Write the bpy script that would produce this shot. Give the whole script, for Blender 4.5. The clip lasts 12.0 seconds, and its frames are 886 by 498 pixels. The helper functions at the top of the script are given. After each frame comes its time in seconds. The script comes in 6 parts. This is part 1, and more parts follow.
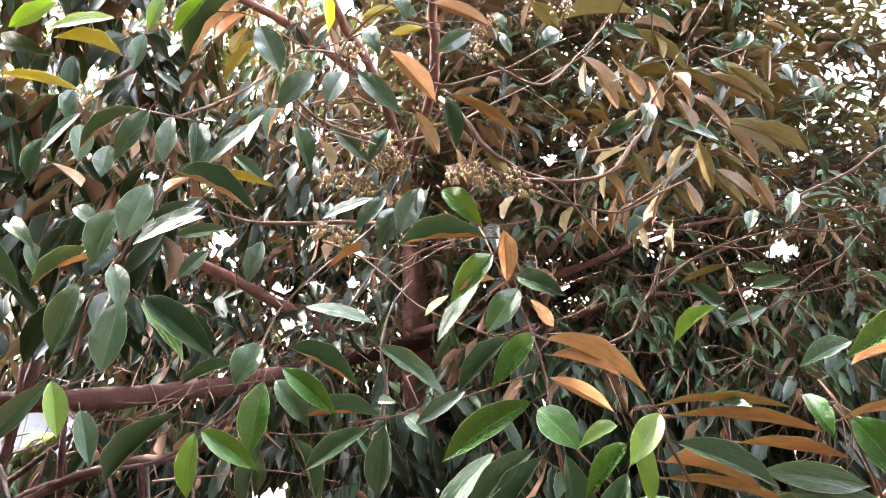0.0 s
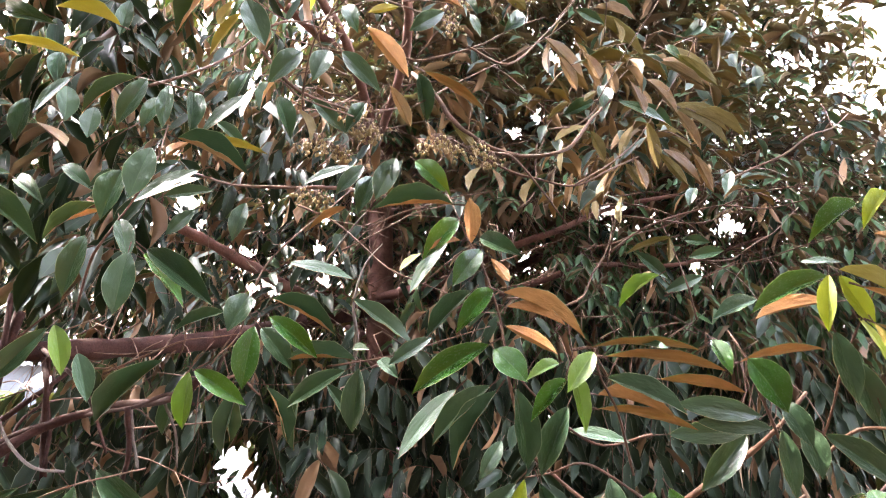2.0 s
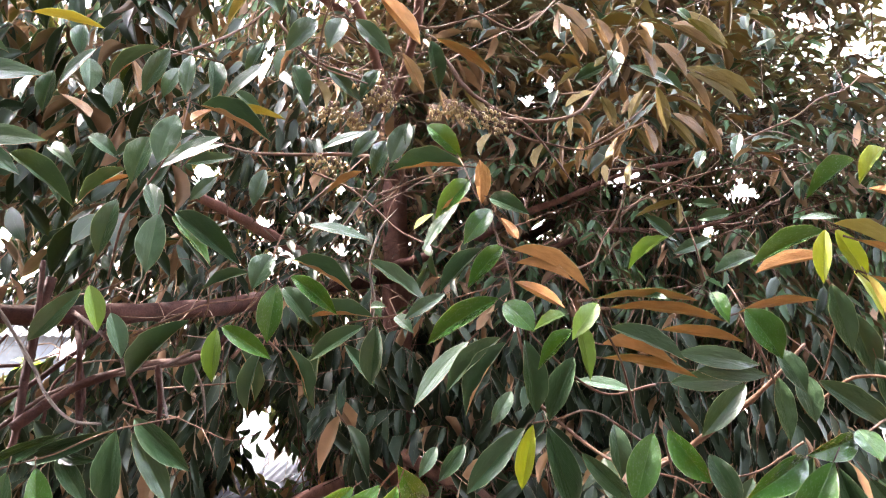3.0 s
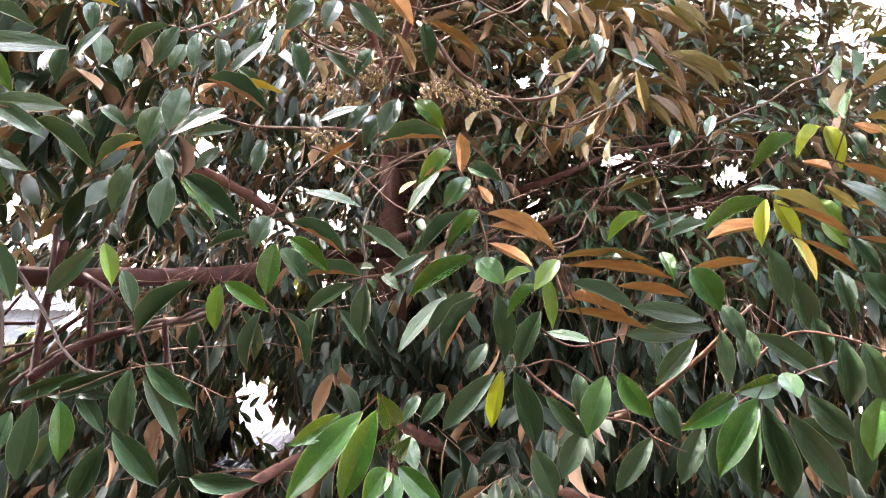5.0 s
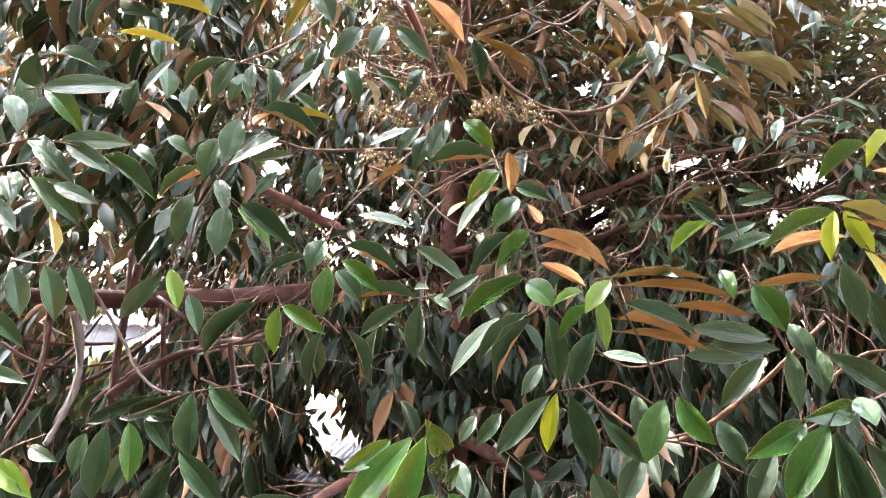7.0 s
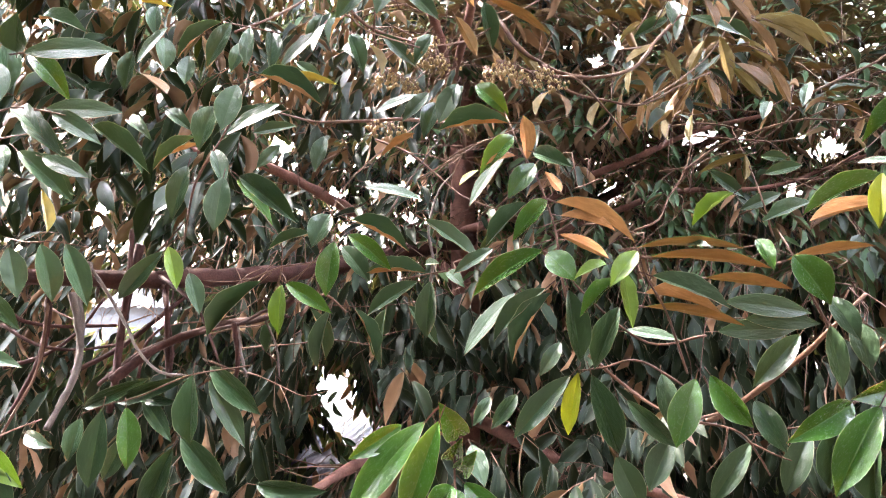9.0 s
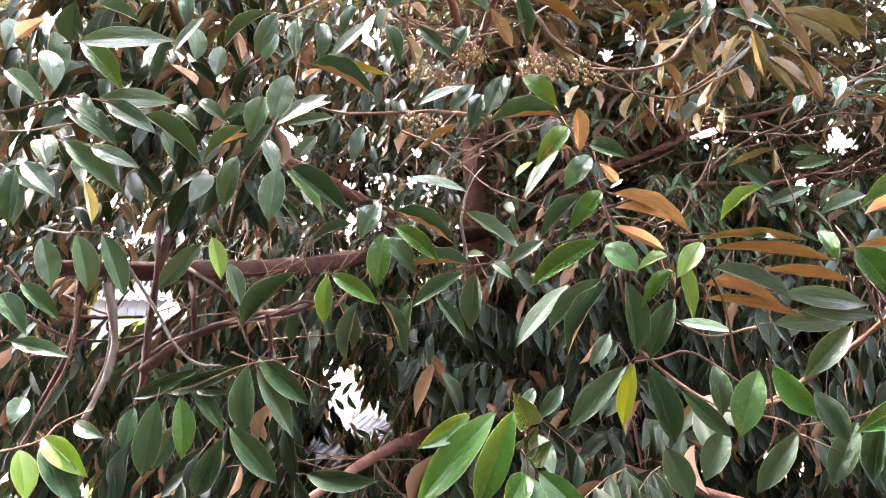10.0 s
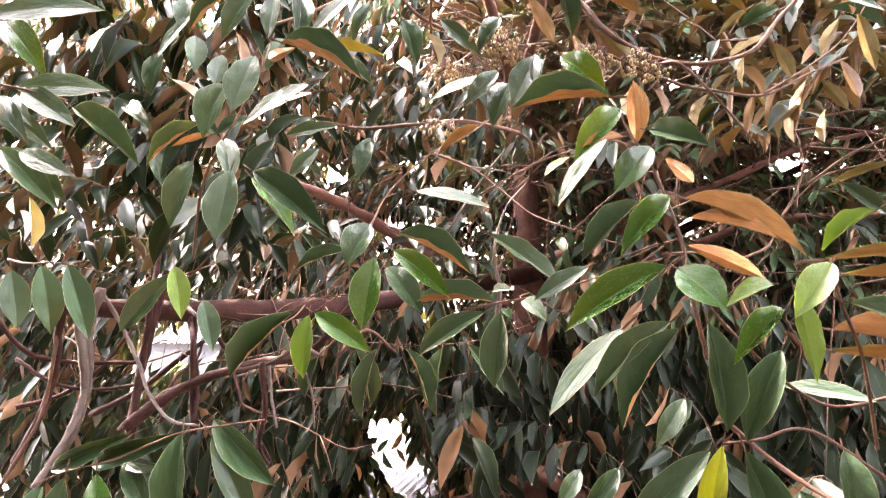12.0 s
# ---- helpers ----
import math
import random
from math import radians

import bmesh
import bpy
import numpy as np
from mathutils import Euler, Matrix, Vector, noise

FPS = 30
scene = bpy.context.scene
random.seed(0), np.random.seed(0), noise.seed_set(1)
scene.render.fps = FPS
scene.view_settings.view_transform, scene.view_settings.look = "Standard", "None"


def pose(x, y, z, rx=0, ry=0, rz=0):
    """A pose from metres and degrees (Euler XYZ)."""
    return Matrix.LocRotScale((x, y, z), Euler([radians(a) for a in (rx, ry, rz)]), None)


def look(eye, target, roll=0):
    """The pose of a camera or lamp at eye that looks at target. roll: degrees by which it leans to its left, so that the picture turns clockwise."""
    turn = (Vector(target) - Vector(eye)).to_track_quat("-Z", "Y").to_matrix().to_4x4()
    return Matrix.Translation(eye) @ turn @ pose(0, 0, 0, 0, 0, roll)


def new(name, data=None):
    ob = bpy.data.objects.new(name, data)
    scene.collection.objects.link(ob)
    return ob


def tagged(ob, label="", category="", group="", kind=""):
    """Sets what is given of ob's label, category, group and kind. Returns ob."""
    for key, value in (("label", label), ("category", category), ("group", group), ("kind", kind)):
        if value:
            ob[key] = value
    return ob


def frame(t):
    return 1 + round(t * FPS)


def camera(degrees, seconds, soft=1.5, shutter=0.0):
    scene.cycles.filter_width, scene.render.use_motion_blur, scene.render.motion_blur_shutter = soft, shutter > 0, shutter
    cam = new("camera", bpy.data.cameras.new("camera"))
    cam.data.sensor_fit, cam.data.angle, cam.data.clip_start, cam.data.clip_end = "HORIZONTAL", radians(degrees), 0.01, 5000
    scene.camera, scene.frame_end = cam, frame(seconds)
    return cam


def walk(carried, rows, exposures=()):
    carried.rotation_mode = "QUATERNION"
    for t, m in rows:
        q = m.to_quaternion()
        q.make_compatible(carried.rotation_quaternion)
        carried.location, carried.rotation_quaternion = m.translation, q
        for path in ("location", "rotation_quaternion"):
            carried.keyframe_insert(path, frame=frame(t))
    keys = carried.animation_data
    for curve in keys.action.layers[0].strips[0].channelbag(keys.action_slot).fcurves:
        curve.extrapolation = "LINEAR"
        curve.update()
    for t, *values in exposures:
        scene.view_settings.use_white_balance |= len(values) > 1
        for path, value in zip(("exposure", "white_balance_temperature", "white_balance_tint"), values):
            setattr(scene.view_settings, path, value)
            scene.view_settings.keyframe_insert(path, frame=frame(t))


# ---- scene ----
cam = camera(68.4, 12.0, 1.05, 0.4)
PATH = [
    (0, (0.092, 0.083, 3.232), (-0.025, 2.055, 3.546), 0.69),
    (0.5, (0.089, 0.065, 3.223), (-0.036, 2.04, 3.512), 1.35),
    (1, (0.092, 0.028, 3.216), (-0.016, 2.006, 3.496), 1.81),
    (1.5, (0.094, -0.002, 3.208), (0.064, 1.982, 3.456), 2.44),
    (2, (0.083, -0.061, 3.199), (0.082, 1.926, 3.424), 1.70),
    (2.5, (0.081, -0.088, 3.184), (0.099, 1.905, 3.357), 1.72),
    (3, (0.088, -0.116, 3.173), (0.045, 1.879, 3.308), 1.32),
    (5, (0.128, -0.243, 3.128), (0.087, 1.755, 3.209), 2.21),
    (5.5, (0.135, -0.277, 3.146), (0.152, 1.719, 3.26), 2.33),
    (6, (0.105, -0.299, 3.152), (0.044, 1.696, 3.279), 1.84),
    (6.5, (0.099, -0.28, 3.155), (-0.089, 1.707, 3.278), 1.93),
    (7, (0.16, -0.236, 3.154), (-0.085, 1.746, 3.257), 1.13),
    (9, (0.145, -0.153, 3.142), (-0.128, 1.827, 3.184), 0.53),
    (9.5, (0.076, -0.184, 3.137), (-0.186, 1.799, 3.164), 0.98),
    (10, (0.035, -0.171, 3.136), (-0.223, 1.812, 3.159), 0.74),
    (10.5, (0.019, -0.128, 3.139), (-0.197, 1.859, 3.189), 0.39),
    (11, (0.04, -0.013, 3.146), (-0.182, 1.972, 3.253), 0.34),
    (11.5, (0.064, 0.113, 3.141), (-0.301, 2.072, 3.318), 1.16),
    (12, (0.072, 0.175, 3.116), (-0.374, 2.118, 3.279), 1.11),
]
EXPOSURES = [(0, 6.21, 6680, 18), (2.5, 6.04, 6680, 17), (5, 6.06, 6680, 18), (7, 6.26, 6680, 18), (9.5, 6.26, 6680, 19), (10.5, 6.36, 6680, 19), (12, 6.46, 7330, 28)]
walk(cam, [(t, look(eye, target, roll)) for t, eye, target, roll in PATH], EXPOSURES)

# ---- light: bright hazy sky, high sun over the left of the crown ----
SUN_TO = Vector((-0.52, 0.40, 0.76)).normalized()
world = bpy.data.worlds.new("world")
scene.world = world
world.use_nodes = True
wn = world.node_tree.nodes
sky = wn.new("ShaderNodeTexSky")
sky.sky_type = "NISHITA"
sky.sun_disc = False
sky.sun_elevation = math.asin(SUN_TO.z)
sky.sun_rotation = math.atan2(SUN_TO.x, SUN_TO.y)
sky.air_density, sky.dust_density, sky.ozone_density = 1.0, 2.0, 0.5
wn["Background"].inputs["Strength"].default_value = 0.15
haze = wn.new("ShaderNodeHueSaturation")
haze.inputs["Saturation"].default_value, haze.inputs["Value"].default_value = 0.45, 1.25
world.node_tree.links.new(sky.outputs[0], haze.inputs["Color"])
world.node_tree.links.new(haze.outputs[0], wn["Background"].inputs["Color"])
sun = new("sun", bpy.data.lights.new("sun", "SUN"))
sun.data.energy, sun.data.angle, sun.data.color = 1.05, radians(2.0), (1.0, 0.95, 0.86)
sun.matrix_world = look(SUN_TO * 30, (0, 0, 0))


# ---- materials ----
def material(name):
    mat = bpy.data.materials.new(name)
    mat.use_nodes = True
    nodes = mat.node_tree.nodes
    return mat, nodes, mat.node_tree.links.new, nodes["Principled BSDF"], nodes["Material Output"]


def math_node(nodes, link, op, a, b=None, clamp=False):
    n = nodes.new("ShaderNodeMath")
    n.operation, n.use_clamp = op, clamp
    for i, v in enumerate((a, b)):
        if v is None:
            continue
        if isinstance(v, (int, float)):
            n.inputs[i].default_value = v
        else:
            link(v, n.inputs[i])
    return n.outputs[0]


def mix_colour(nodes, link, fac, a, b, kind="MIX"):
    n = nodes.new("ShaderNodeMix")
    n.data_type, n.blend_type = "RGBA", kind
    for i, v in ((0, fac), (6, a), (7, b)):
        if isinstance(v, (int, float)):
            n.inputs[i].default_value = v
        elif isinstance(v, tuple):
            n.inputs[i].default_value = (*v, 1)
        else:
            link(v, n.inputs[i])
    return n.outputs[2]


def leaf_material(name, dark, light, rib, edge, rough, glow, glow_share, single, spread=0.5):
    """A leaf's face: blade colour varied from leaf to leaf, paler midrib and margin, faint side veins, light passing through."""
    mat, nodes, link, bsdf, out = material(name)
    uv = nodes.new("ShaderNodeUVMap")
    sep = nodes.new("ShaderNodeSeparateXYZ")
    link(uv.outputs[0], sep.inputs[0])
    across = math_node(nodes, link, "ABSOLUTE", math_node(nodes, link, "SUBTRACT", sep.outputs[0], 0.5))
    along = sep.outputs[1]
    if single:
        rand = nodes.new("ShaderNodeObjectInfo").outputs["Random"]
    else:
        rand = nodes.new("ShaderNodeNewGeometry").outputs["Random Per Island"]
    noise_big = nodes.new("ShaderNodeTexNoise")
    noise_big.inputs["Scale"].default_value = 6 if single else 22
    noise_big.inputs["Detail"].default_value = 4
    coords = nodes.new("ShaderNodeTexCoord")
    place = coords.outputs["Object"]
    if single:
        moved = nodes.new("ShaderNodeVectorMath")
        link(place, moved.inputs[0])
        jump = nodes.new("ShaderNodeCombineXYZ")
        for axis in (0, 2):
            link(math_node(nodes, link, "MULTIPLY", rand, 40.0 + 13 * axis), jump.inputs[axis])
        link(jump.outputs[0], moved.inputs[1])
        place = moved.outputs[0]
    link(place, noise_big.inputs["Vector"])
    blotch = math_node(nodes, link, "MULTIPLY_ADD", noise_big.outputs[0], spread)
    nodes[-1].inputs[2].default_value = -0.25 * spread
    tone = math_node(nodes, link, "ADD", math_node(nodes, link, "MULTIPLY", rand, 1 - 0.5 * spread), blotch, True)
    base = mix_colour(nodes, link, tone, dark, light)
    # side veins, slanting forward from the midrib
    wander = math_node(nodes, link, "MULTIPLY", noise_big.outputs[0], 5.0)
    phase = math_node(nodes, link, "SUBTRACT", math_node(nodes, link, "MULTIPLY_ADD", along, 80.0), math_node(nodes, link, "MULTIPLY", across, 60.0))
    link(wander, phase.node.inputs[0].links[0].from_node.inputs[2])
    veins = math_node(nodes, link, "POWER", math_node(nodes, link, "ABSOLUTE", math_node(nodes, link, "SINE", phase)), 6.0)
    base = mix_colour(nodes, link, math_node(nodes, link, "MULTIPLY", veins, 0.05), base, rib)
    ribs = math_node(nodes, link, "SUBTRACT", 1.0, math_node(nodes, link, "MULTIPLY", across, 44.0), True)
    base = mix_colour(nodes, link, math_node(nodes, link, "MULTIPLY", ribs, 0.34), base, rib)
    margin = math_node(nodes, link, "MULTIPLY", math_node(nodes, link, "SUBTRACT", across, 0.476), 60.0, True)
    base = mix_colour(nodes, link, math_node(nodes, link, "MULTIPLY", margin, math_node(nodes, link, "MULTIPLY", noise_big.outputs[0], 0.8)), base, edge)
    # worn flecks
    fleck = nodes.new("ShaderNodeTexNoise")
    fleck.inputs["Scale"].default_value = 24 if single else 90
    fleck.inputs["Detail"].default_value = 2
    link(place, fleck.inputs["Vector"])
    spots = math_node(nodes, link, "MULTIPLY", math_node(nodes, link, "SUBTRACT", fleck.outputs[0], 0.70), 6.0, True)
    base = mix_colour(nodes, link, math_node(nodes, link, "MULTIPLY", spots, 0.22), base, edge)
    link(base, bsdf.inputs["Base Color"])
    fine = nodes.new("ShaderNodeTexNoise")
    fine.inputs["Scale"].default_value, fine.inputs["Detail"].default_value = 26 if single else 160, 3
    link(place, fine.inputs["Vector"])
    gloss = math_node(nodes, link, "MULTIPLY_ADD", fine.outputs[0], 0.14)
    nodes[-1].inputs[2].default_value = rough - 0.07
    link(gloss, bsdf.inputs["Roughness"])
    bsdf.inputs["Specular IOR Level"].default_value = 0.32 if single and rough < 0.42 else 0.13
    bsdf.inputs["Coat Weight"].default_value = 0.12 if single and rough < 0.35 else 0.0
    bsdf.inputs["Coat Roughness"].default_value = 0.07
    bump = nodes.new("ShaderNodeBump")
    bump.inputs["Strength"].default_value = 0.5
    bump.inputs["Distance"].default_value = 0.0036 if single else 0.0012
    height = math_node(nodes, link, "ADD", math_node(nodes, link, "MULTIPLY", veins, -0.07), math_node(nodes, link, "MULTIPLY", noise_big.outputs[0], 1.7))
    height = math_node(nodes, link, "ADD", height, math_node(nodes, link, "MULTIPLY", fine.outputs[0], 0.02))
    link(height, bump.inputs["Height"])
    link(bump.outputs[0], bsdf.inputs["Normal"])
    through_leaf = nodes.new("ShaderNodeBsdfTranslucent")
    tint = mix_colour(nodes, link, 0.35, glow, base)
    link(tint, through_leaf.inputs["Color"])
    mix = nodes.new("ShaderNodeMixShader")
    mix.inputs[0].default_value = glow_share
    link(bsdf.outputs[0], mix.inputs[1])
    link(through_leaf.outputs[0], mix.inputs[2])
    link(mix.outputs[0], out.inputs["Surface"])
    return mat


COPPER = ((0.17, 0.078, 0.030), (0.48, 0.225, 0.080), (0.46, 0.22, 0.09), (0.46, 0.32, 0.17))


def leaf_pair(name, top, glow, share, rough, under=COPPER, under_glow=(0.60, 0.33, 0.09), single=True):
    return (leaf_material(name + "_top", *top, rough, glow, share, single),
            leaf_material(name + "_underside", *under, 0.52, under_glow, share * 0.9 + 0.14, single, 1.1))


GREEN_TOP = ((0.018, 0.043, 0.018), (0.040, 0.081, 0.034), (0.10, 0.17, 0.07), (0.40, 0.44, 0.28))
FRESH_TOP = ((0.015, 0.058, 0.009), (0.040, 0.118, 0.017), (0.16, 0.27, 0.08), (0.40, 0.47, 0.24))
LIME_TOP = ((0.062, 0.112, 0.018), (0.115, 0.178, 0.034), (0.34, 0.44, 0.12), (0.38, 0.44, 0.17))
YELLOW_TOP = ((0.150, 0.185, 0.018), (0.225, 0.255, 0.038), (0.52, 0.54, 0.14), (0.50, 0.50, 0.18))
OLIVE_UNDER = ((0.17, 0.125, 0.028), (0.29, 0.22, 0.055), (0.34, 0.27, 0.09), (0.34, 0.28, 0.12))
LEAF_MATS = {
    "green": leaf_pair("green_leaf", GREEN_TOP, (0.10, 0.24, 0.03), 0.08, 0.32),
    "fresh": leaf_pair("fresh_leaf", FRESH_TOP, (0.22, 0.40, 0.04), 0.20, 0.26),
    "lime": leaf_pair("lime_leaf", LIME_TOP, (0.40, 0.55, 0.08), 0.25, 0.36, LIME_TOP, (0.45, 0.62, 0.05)),
    "yellow": leaf_pair("yellow_leaf", YELLOW_TOP, (0.70, 0.72, 0.06), 0.35, 0.40, YELLOW_TOP, (0.70, 0.72, 0.06)),
    "olive": leaf_pair("olive_leaf", FRESH_TOP, (0.40, 0.38, 0.05), 0.25, 0.36, OLIVE_UNDER, (0.50, 0.40, 0.05)),
}
BRONZE_UNDER = ((0.055, 0.032, 0.014), (0.21, 0.112, 0.040), (0.30, 0.17, 0.08), (0.34, 0.25, 0.14))
DULL_OLIVE = ((0.060, 0.045, 0.017), (0.18, 0.125, 0.040), (0.27, 0.21, 0.08), (0.32, 0.27, 0.13))
LEAF_MATS["bronze"] = leaf_pair("bronze_leaf", GREEN_TOP, (0.14, 0.24, 0.03), 0.10, 0.26, BRONZE_UNDER, (0.50, 0.29, 0.09))
LEAF_MATS["dull"] = leaf_pair("dull_leaf", GREEN_TOP, (0.24, 0.26, 0.04), 0.14, 0.28, DULL_OLIVE, (0.44, 0.34, 0.06))
GOLD_UNDER = ((0.17, 0.100, 0.030), (0.34, 0.21, 0.062), (0.50, 0.34, 0.14), (0.55, 0.43, 0.22))
LEAF_MATS["gold"] = leaf_pair("golden_leaf", FRESH_TOP, (0.30, 0.40, 0.05), 0.18, 0.28, GOLD_UNDER, (0.75, 0.48, 0.13))
FAR_UNDER = ((0.12, 0.080, 0.056), (0.25, 0.162, 0.103), (0.22, 0.14, 0.08), (0.22, 0.17, 0.12))
FAR_MATS = leaf_pair("far_leaf", GREEN_TOP, (0.20, 0.25, 0.07), 0.40, 0.36, FAR_UNDER, (0.34, 0.22, 0.10), False)
SHRUB_MATS = leaf_pair("shrub_leaf", LIME_TOP, (0.45, 0.60, 0.06), 0.3, 0.42, LIME_TOP, (0.45, 0.60, 0.06), False)
CROWN_UNDER = ((0.105, 0.062, 0.039), (0.26, 0.152, 0.080), (0.34, 0.19, 0.10), (0.34, 0.24, 0.15))
# same green for the sprays, darkened in the colour to stand for shade
SHADED_SPRAY_TOP = ((0.005, 0.012, 0.006), (0.013, 0.027, 0.012), (0.07, 0.11, 0.05), (0.24, 0.26, 0.17))
# leaf green with the crown's inner shade put into the colour
SHADED_INNER_TOP = ((0.004, 0.009, 0.004), (0.010, 0.020, 0.009), (0.07, 0.11, 0.05), (0.20, 0.22, 0.14))
FILL_MATS = leaf_pair("shaded_crown_leaf", SHADED_INNER_TOP, (0.16, 0.20, 0.07), 0.08, 0.46, CROWN_UNDER, (0.42, 0.28, 0.13), False)
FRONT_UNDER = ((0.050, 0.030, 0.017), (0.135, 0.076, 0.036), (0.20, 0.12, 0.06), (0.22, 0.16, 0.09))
FRONT_MATS = leaf_pair("shaded_front_leaf", SHADED_SPRAY_TOP, (0.12, 0.22, 0.04), 0.12, 0.34, FRONT_UNDER, (0.42, 0.28, 0.13), False)
BRONZE_MATS = leaf_pair("shaded_bronze_spray", SHADED_SPRAY_TOP, (0.16, 0.22, 0.04), 0.14, 0.48, BRONZE_UNDER, (0.50, 0.30, 0.10), False)


def bark_material(name, dark, light, scale, rough=0.8, shine=0.5):
    mat, nodes, link, bsdf, out = material(name)
    coords = nodes.new("ShaderNodeTexCoord")
    big = nodes.new("ShaderNodeTexNoise")
    big.inputs["Scale"].default_value, big.inputs["Detail"].default_value = scale, 8
    fine = nodes.new("ShaderNodeTexNoise")
    fine.inputs["Scale"].default_value, fine.inputs["Detail"].default_value = scale * 9, 5
    link(coords.outputs["Object"], big.inputs["Vector"])
    link(coords.outputs["Object"], fine.inputs["Vector"])
    ramp = nodes.new("ShaderNodeValToRGB")
    ramp.color_ramp.elements[0].position, ramp.color_ramp.elements[1].position = 0.32, 0.7
    ramp.color_ramp.elements[0].color, ramp.color_ramp.elements[1].color = (*dark, 1), (*light, 1)
    link(math_node(nodes, link, "ADD", math_node(nodes, link, "MULTIPLY", big.outputs[0], 0.6), math_node(nodes, link, "MULTIPLY", fine.outputs[0], 0.4)), ramp.inputs[0])
    link(ramp.outputs[0], bsdf.inputs["Base Color"])
    bsdf.inputs["Roughness"].default_value = rough
    bsdf.inputs["Specular IOR Level"].default_value = shine
    bump = nodes.new("ShaderNodeBump")
    bump.inputs["Strength"].default_value, bump.inputs["Distance"].default_value = 0.6, 0.004
    link(fine.outputs[0], bump.inputs["Height"])
    link(bump.outputs[0], bsdf.inputs["Normal"])
    return mat


BARK = bark_material("bark", (0.058, 0.028, 0.021), (0.165, 0.080, 0.060), 14, 0.85, 0.12)
# slightly redder bark, its colour darkened for limbs that should lie in shade
SHADED_RED_BARK = bark_material("shaded_red_bark", (0.013, 0.0055, 0.0045), (0.048, 0.020, 0.015), 18, 0.85, 0.1)
TWIG = bark_material("twig_bark", (0.042, 0.022, 0.014), (0.120, 0.064, 0.039), 40, 0.8, 0.2)
GREY_TWIG = bark_material("grey_twig_bark", (0.040, 0.030, 0.025), (0.110, 0.085, 0.068), 40, 0.8, 0.2)
BUD = bark_material("flower_bud", (0.15, 0.095, 0.028), (0.30, 0.205, 0.065), 120, 0.6)
SOIL = bark_material("dry_soil", (0.050, 0.038, 0.027), (0.115, 0.088, 0.062), 1.6, 0.95)
PLASTER = bark_material("weathered_plaster", (0.045, 0.050, 0.060), (0.075, 0.080, 0.092), 2.0, 0.85)
# for the added walls: dark, so that they bounce little light
BLOCKER_WALL = bark_material("blocker_wall", (0.020, 0.020, 0.017), (0.045, 0.043, 0.036), 1.5, 0.9)
CLAY = bark_material("faded_clay_tile", (0.060, 0.026, 0.020), (0.090, 0.045, 0.035), 3.0, 0.8)
ZINC = bark_material("pale_metal_sheet", (0.072, 0.072, 0.084), (0.100, 0.100, 0.114), 1.2, 0.8, 0.15)
GREY_SHEET = bark_material("grey_metal_sheet", (0.020, 0.023, 0.028), (0.034, 0.038, 0.045), 1.5, 0.9, 0.1)
GLASS_DARK = bark_material("dim_window_glass", (0.03, 0.035, 0.04), (0.06, 0.07, 0.08), 1.0, 0.1)


# ---- builders ----
def part(name, mesh, parent, label=""):
    ob = new(name, mesh)
    ob.parent = parent
    if label:
        ob["label"] = label
    return ob


def mesh_from(name, verts, faces, mats, indices=None, uvs=None, smooth=True):
    me = bpy.data.meshes.new(name)
    me.from_pydata([tuple(v) for v in verts], [], faces)
    for m in mats:
        me.materials.append(m)
    if indices is not None:
        me.polygons.foreach_set("material_index", indices)
    if uvs is not None:
        layer = me.uv_layers.new(name="UVMap")
        loops = np.zeros(len(me.loops), dtype=np.int32)
        me.loops.foreach_get("vertex_index", loops)
        layer.data.foreach_set("uv", np.asarray(uvs, dtype=np.float32)[loops].ravel())
    me.polygons.foreach_set("use_smooth", [smooth] * len(me.polygons))
    me.update()
    return me


def smooth_line(points, steps):
    """A Catmull-Rom curve through points."""
    p = [Vector(q) for q in points]
    p = [p[0] * 2 - p[1]] + p + [p[-1] * 2 - p[-2]]
    line = []
    for i in range(1, len(p) - 2):
        for s in range(steps):
            t = s / steps
            a, b, c, d = p[i - 1], p[i], p[i + 1], p[i + 2]
            line.append(0.5 * ((2 * b) + (c - a) * t + (2 * a - 5 * b + 4 * c - d) * t * t + (3 * b - a - 3 * c + d) * t ** 3))
    return line + [p[-2]]


def tube(points, r0, r1, sides, wobble=0.0, seed=0):
    """Vertices and faces of a tapered tube along points."""
    verts, faces = [], []
    n = len(points)
    side = Vector((1, 0, 0))
    for i, p in enumerate(points):
        d = (points[min(i + 1, n - 1)] - points[max(i - 1, 0)]).normalized()
        side = (side - side.dot(d) * d)
        if side.length < 1e-3:
            side = d.orthogonal()
        side.normalize()
        up = d.cross(side)
        r = r0 + (r1 - r0) * i / (n - 1)
        for k in range(sides):
            a = 2 * math.pi * k / sides
            q = r * (1 + wobble * noise.noise(p * 31 + Vector((k * 1.7, seed, 0))))
            verts.append(p + (side * math.cos(a) + up * math.sin(a)) * q)
    for i in range(n - 1):
        for k in range(sides):
            a, b = i * sides + k, i * sides + (k + 1) % sides
            faces.append((a, b, b + sides, a + sides))
    faces.append(tuple(range(sides - 1, -1, -1)))
    faces.append(tuple((n - 1) * sides + k for k in range(sides)))
    return verts, faces


def outline(v):
    """Half-width of the blade along its length: short rounded foot, widest near the middle, drawn-out tip."""
    w = 0.5 * (4 * v * (1 - v)) ** 0.86 * (1 + 0.10 * (0.5 - v))
    s = max(0, (v - 0.70) / 0.30)
    return w * (1 - 0.42 * s ** 1.5)


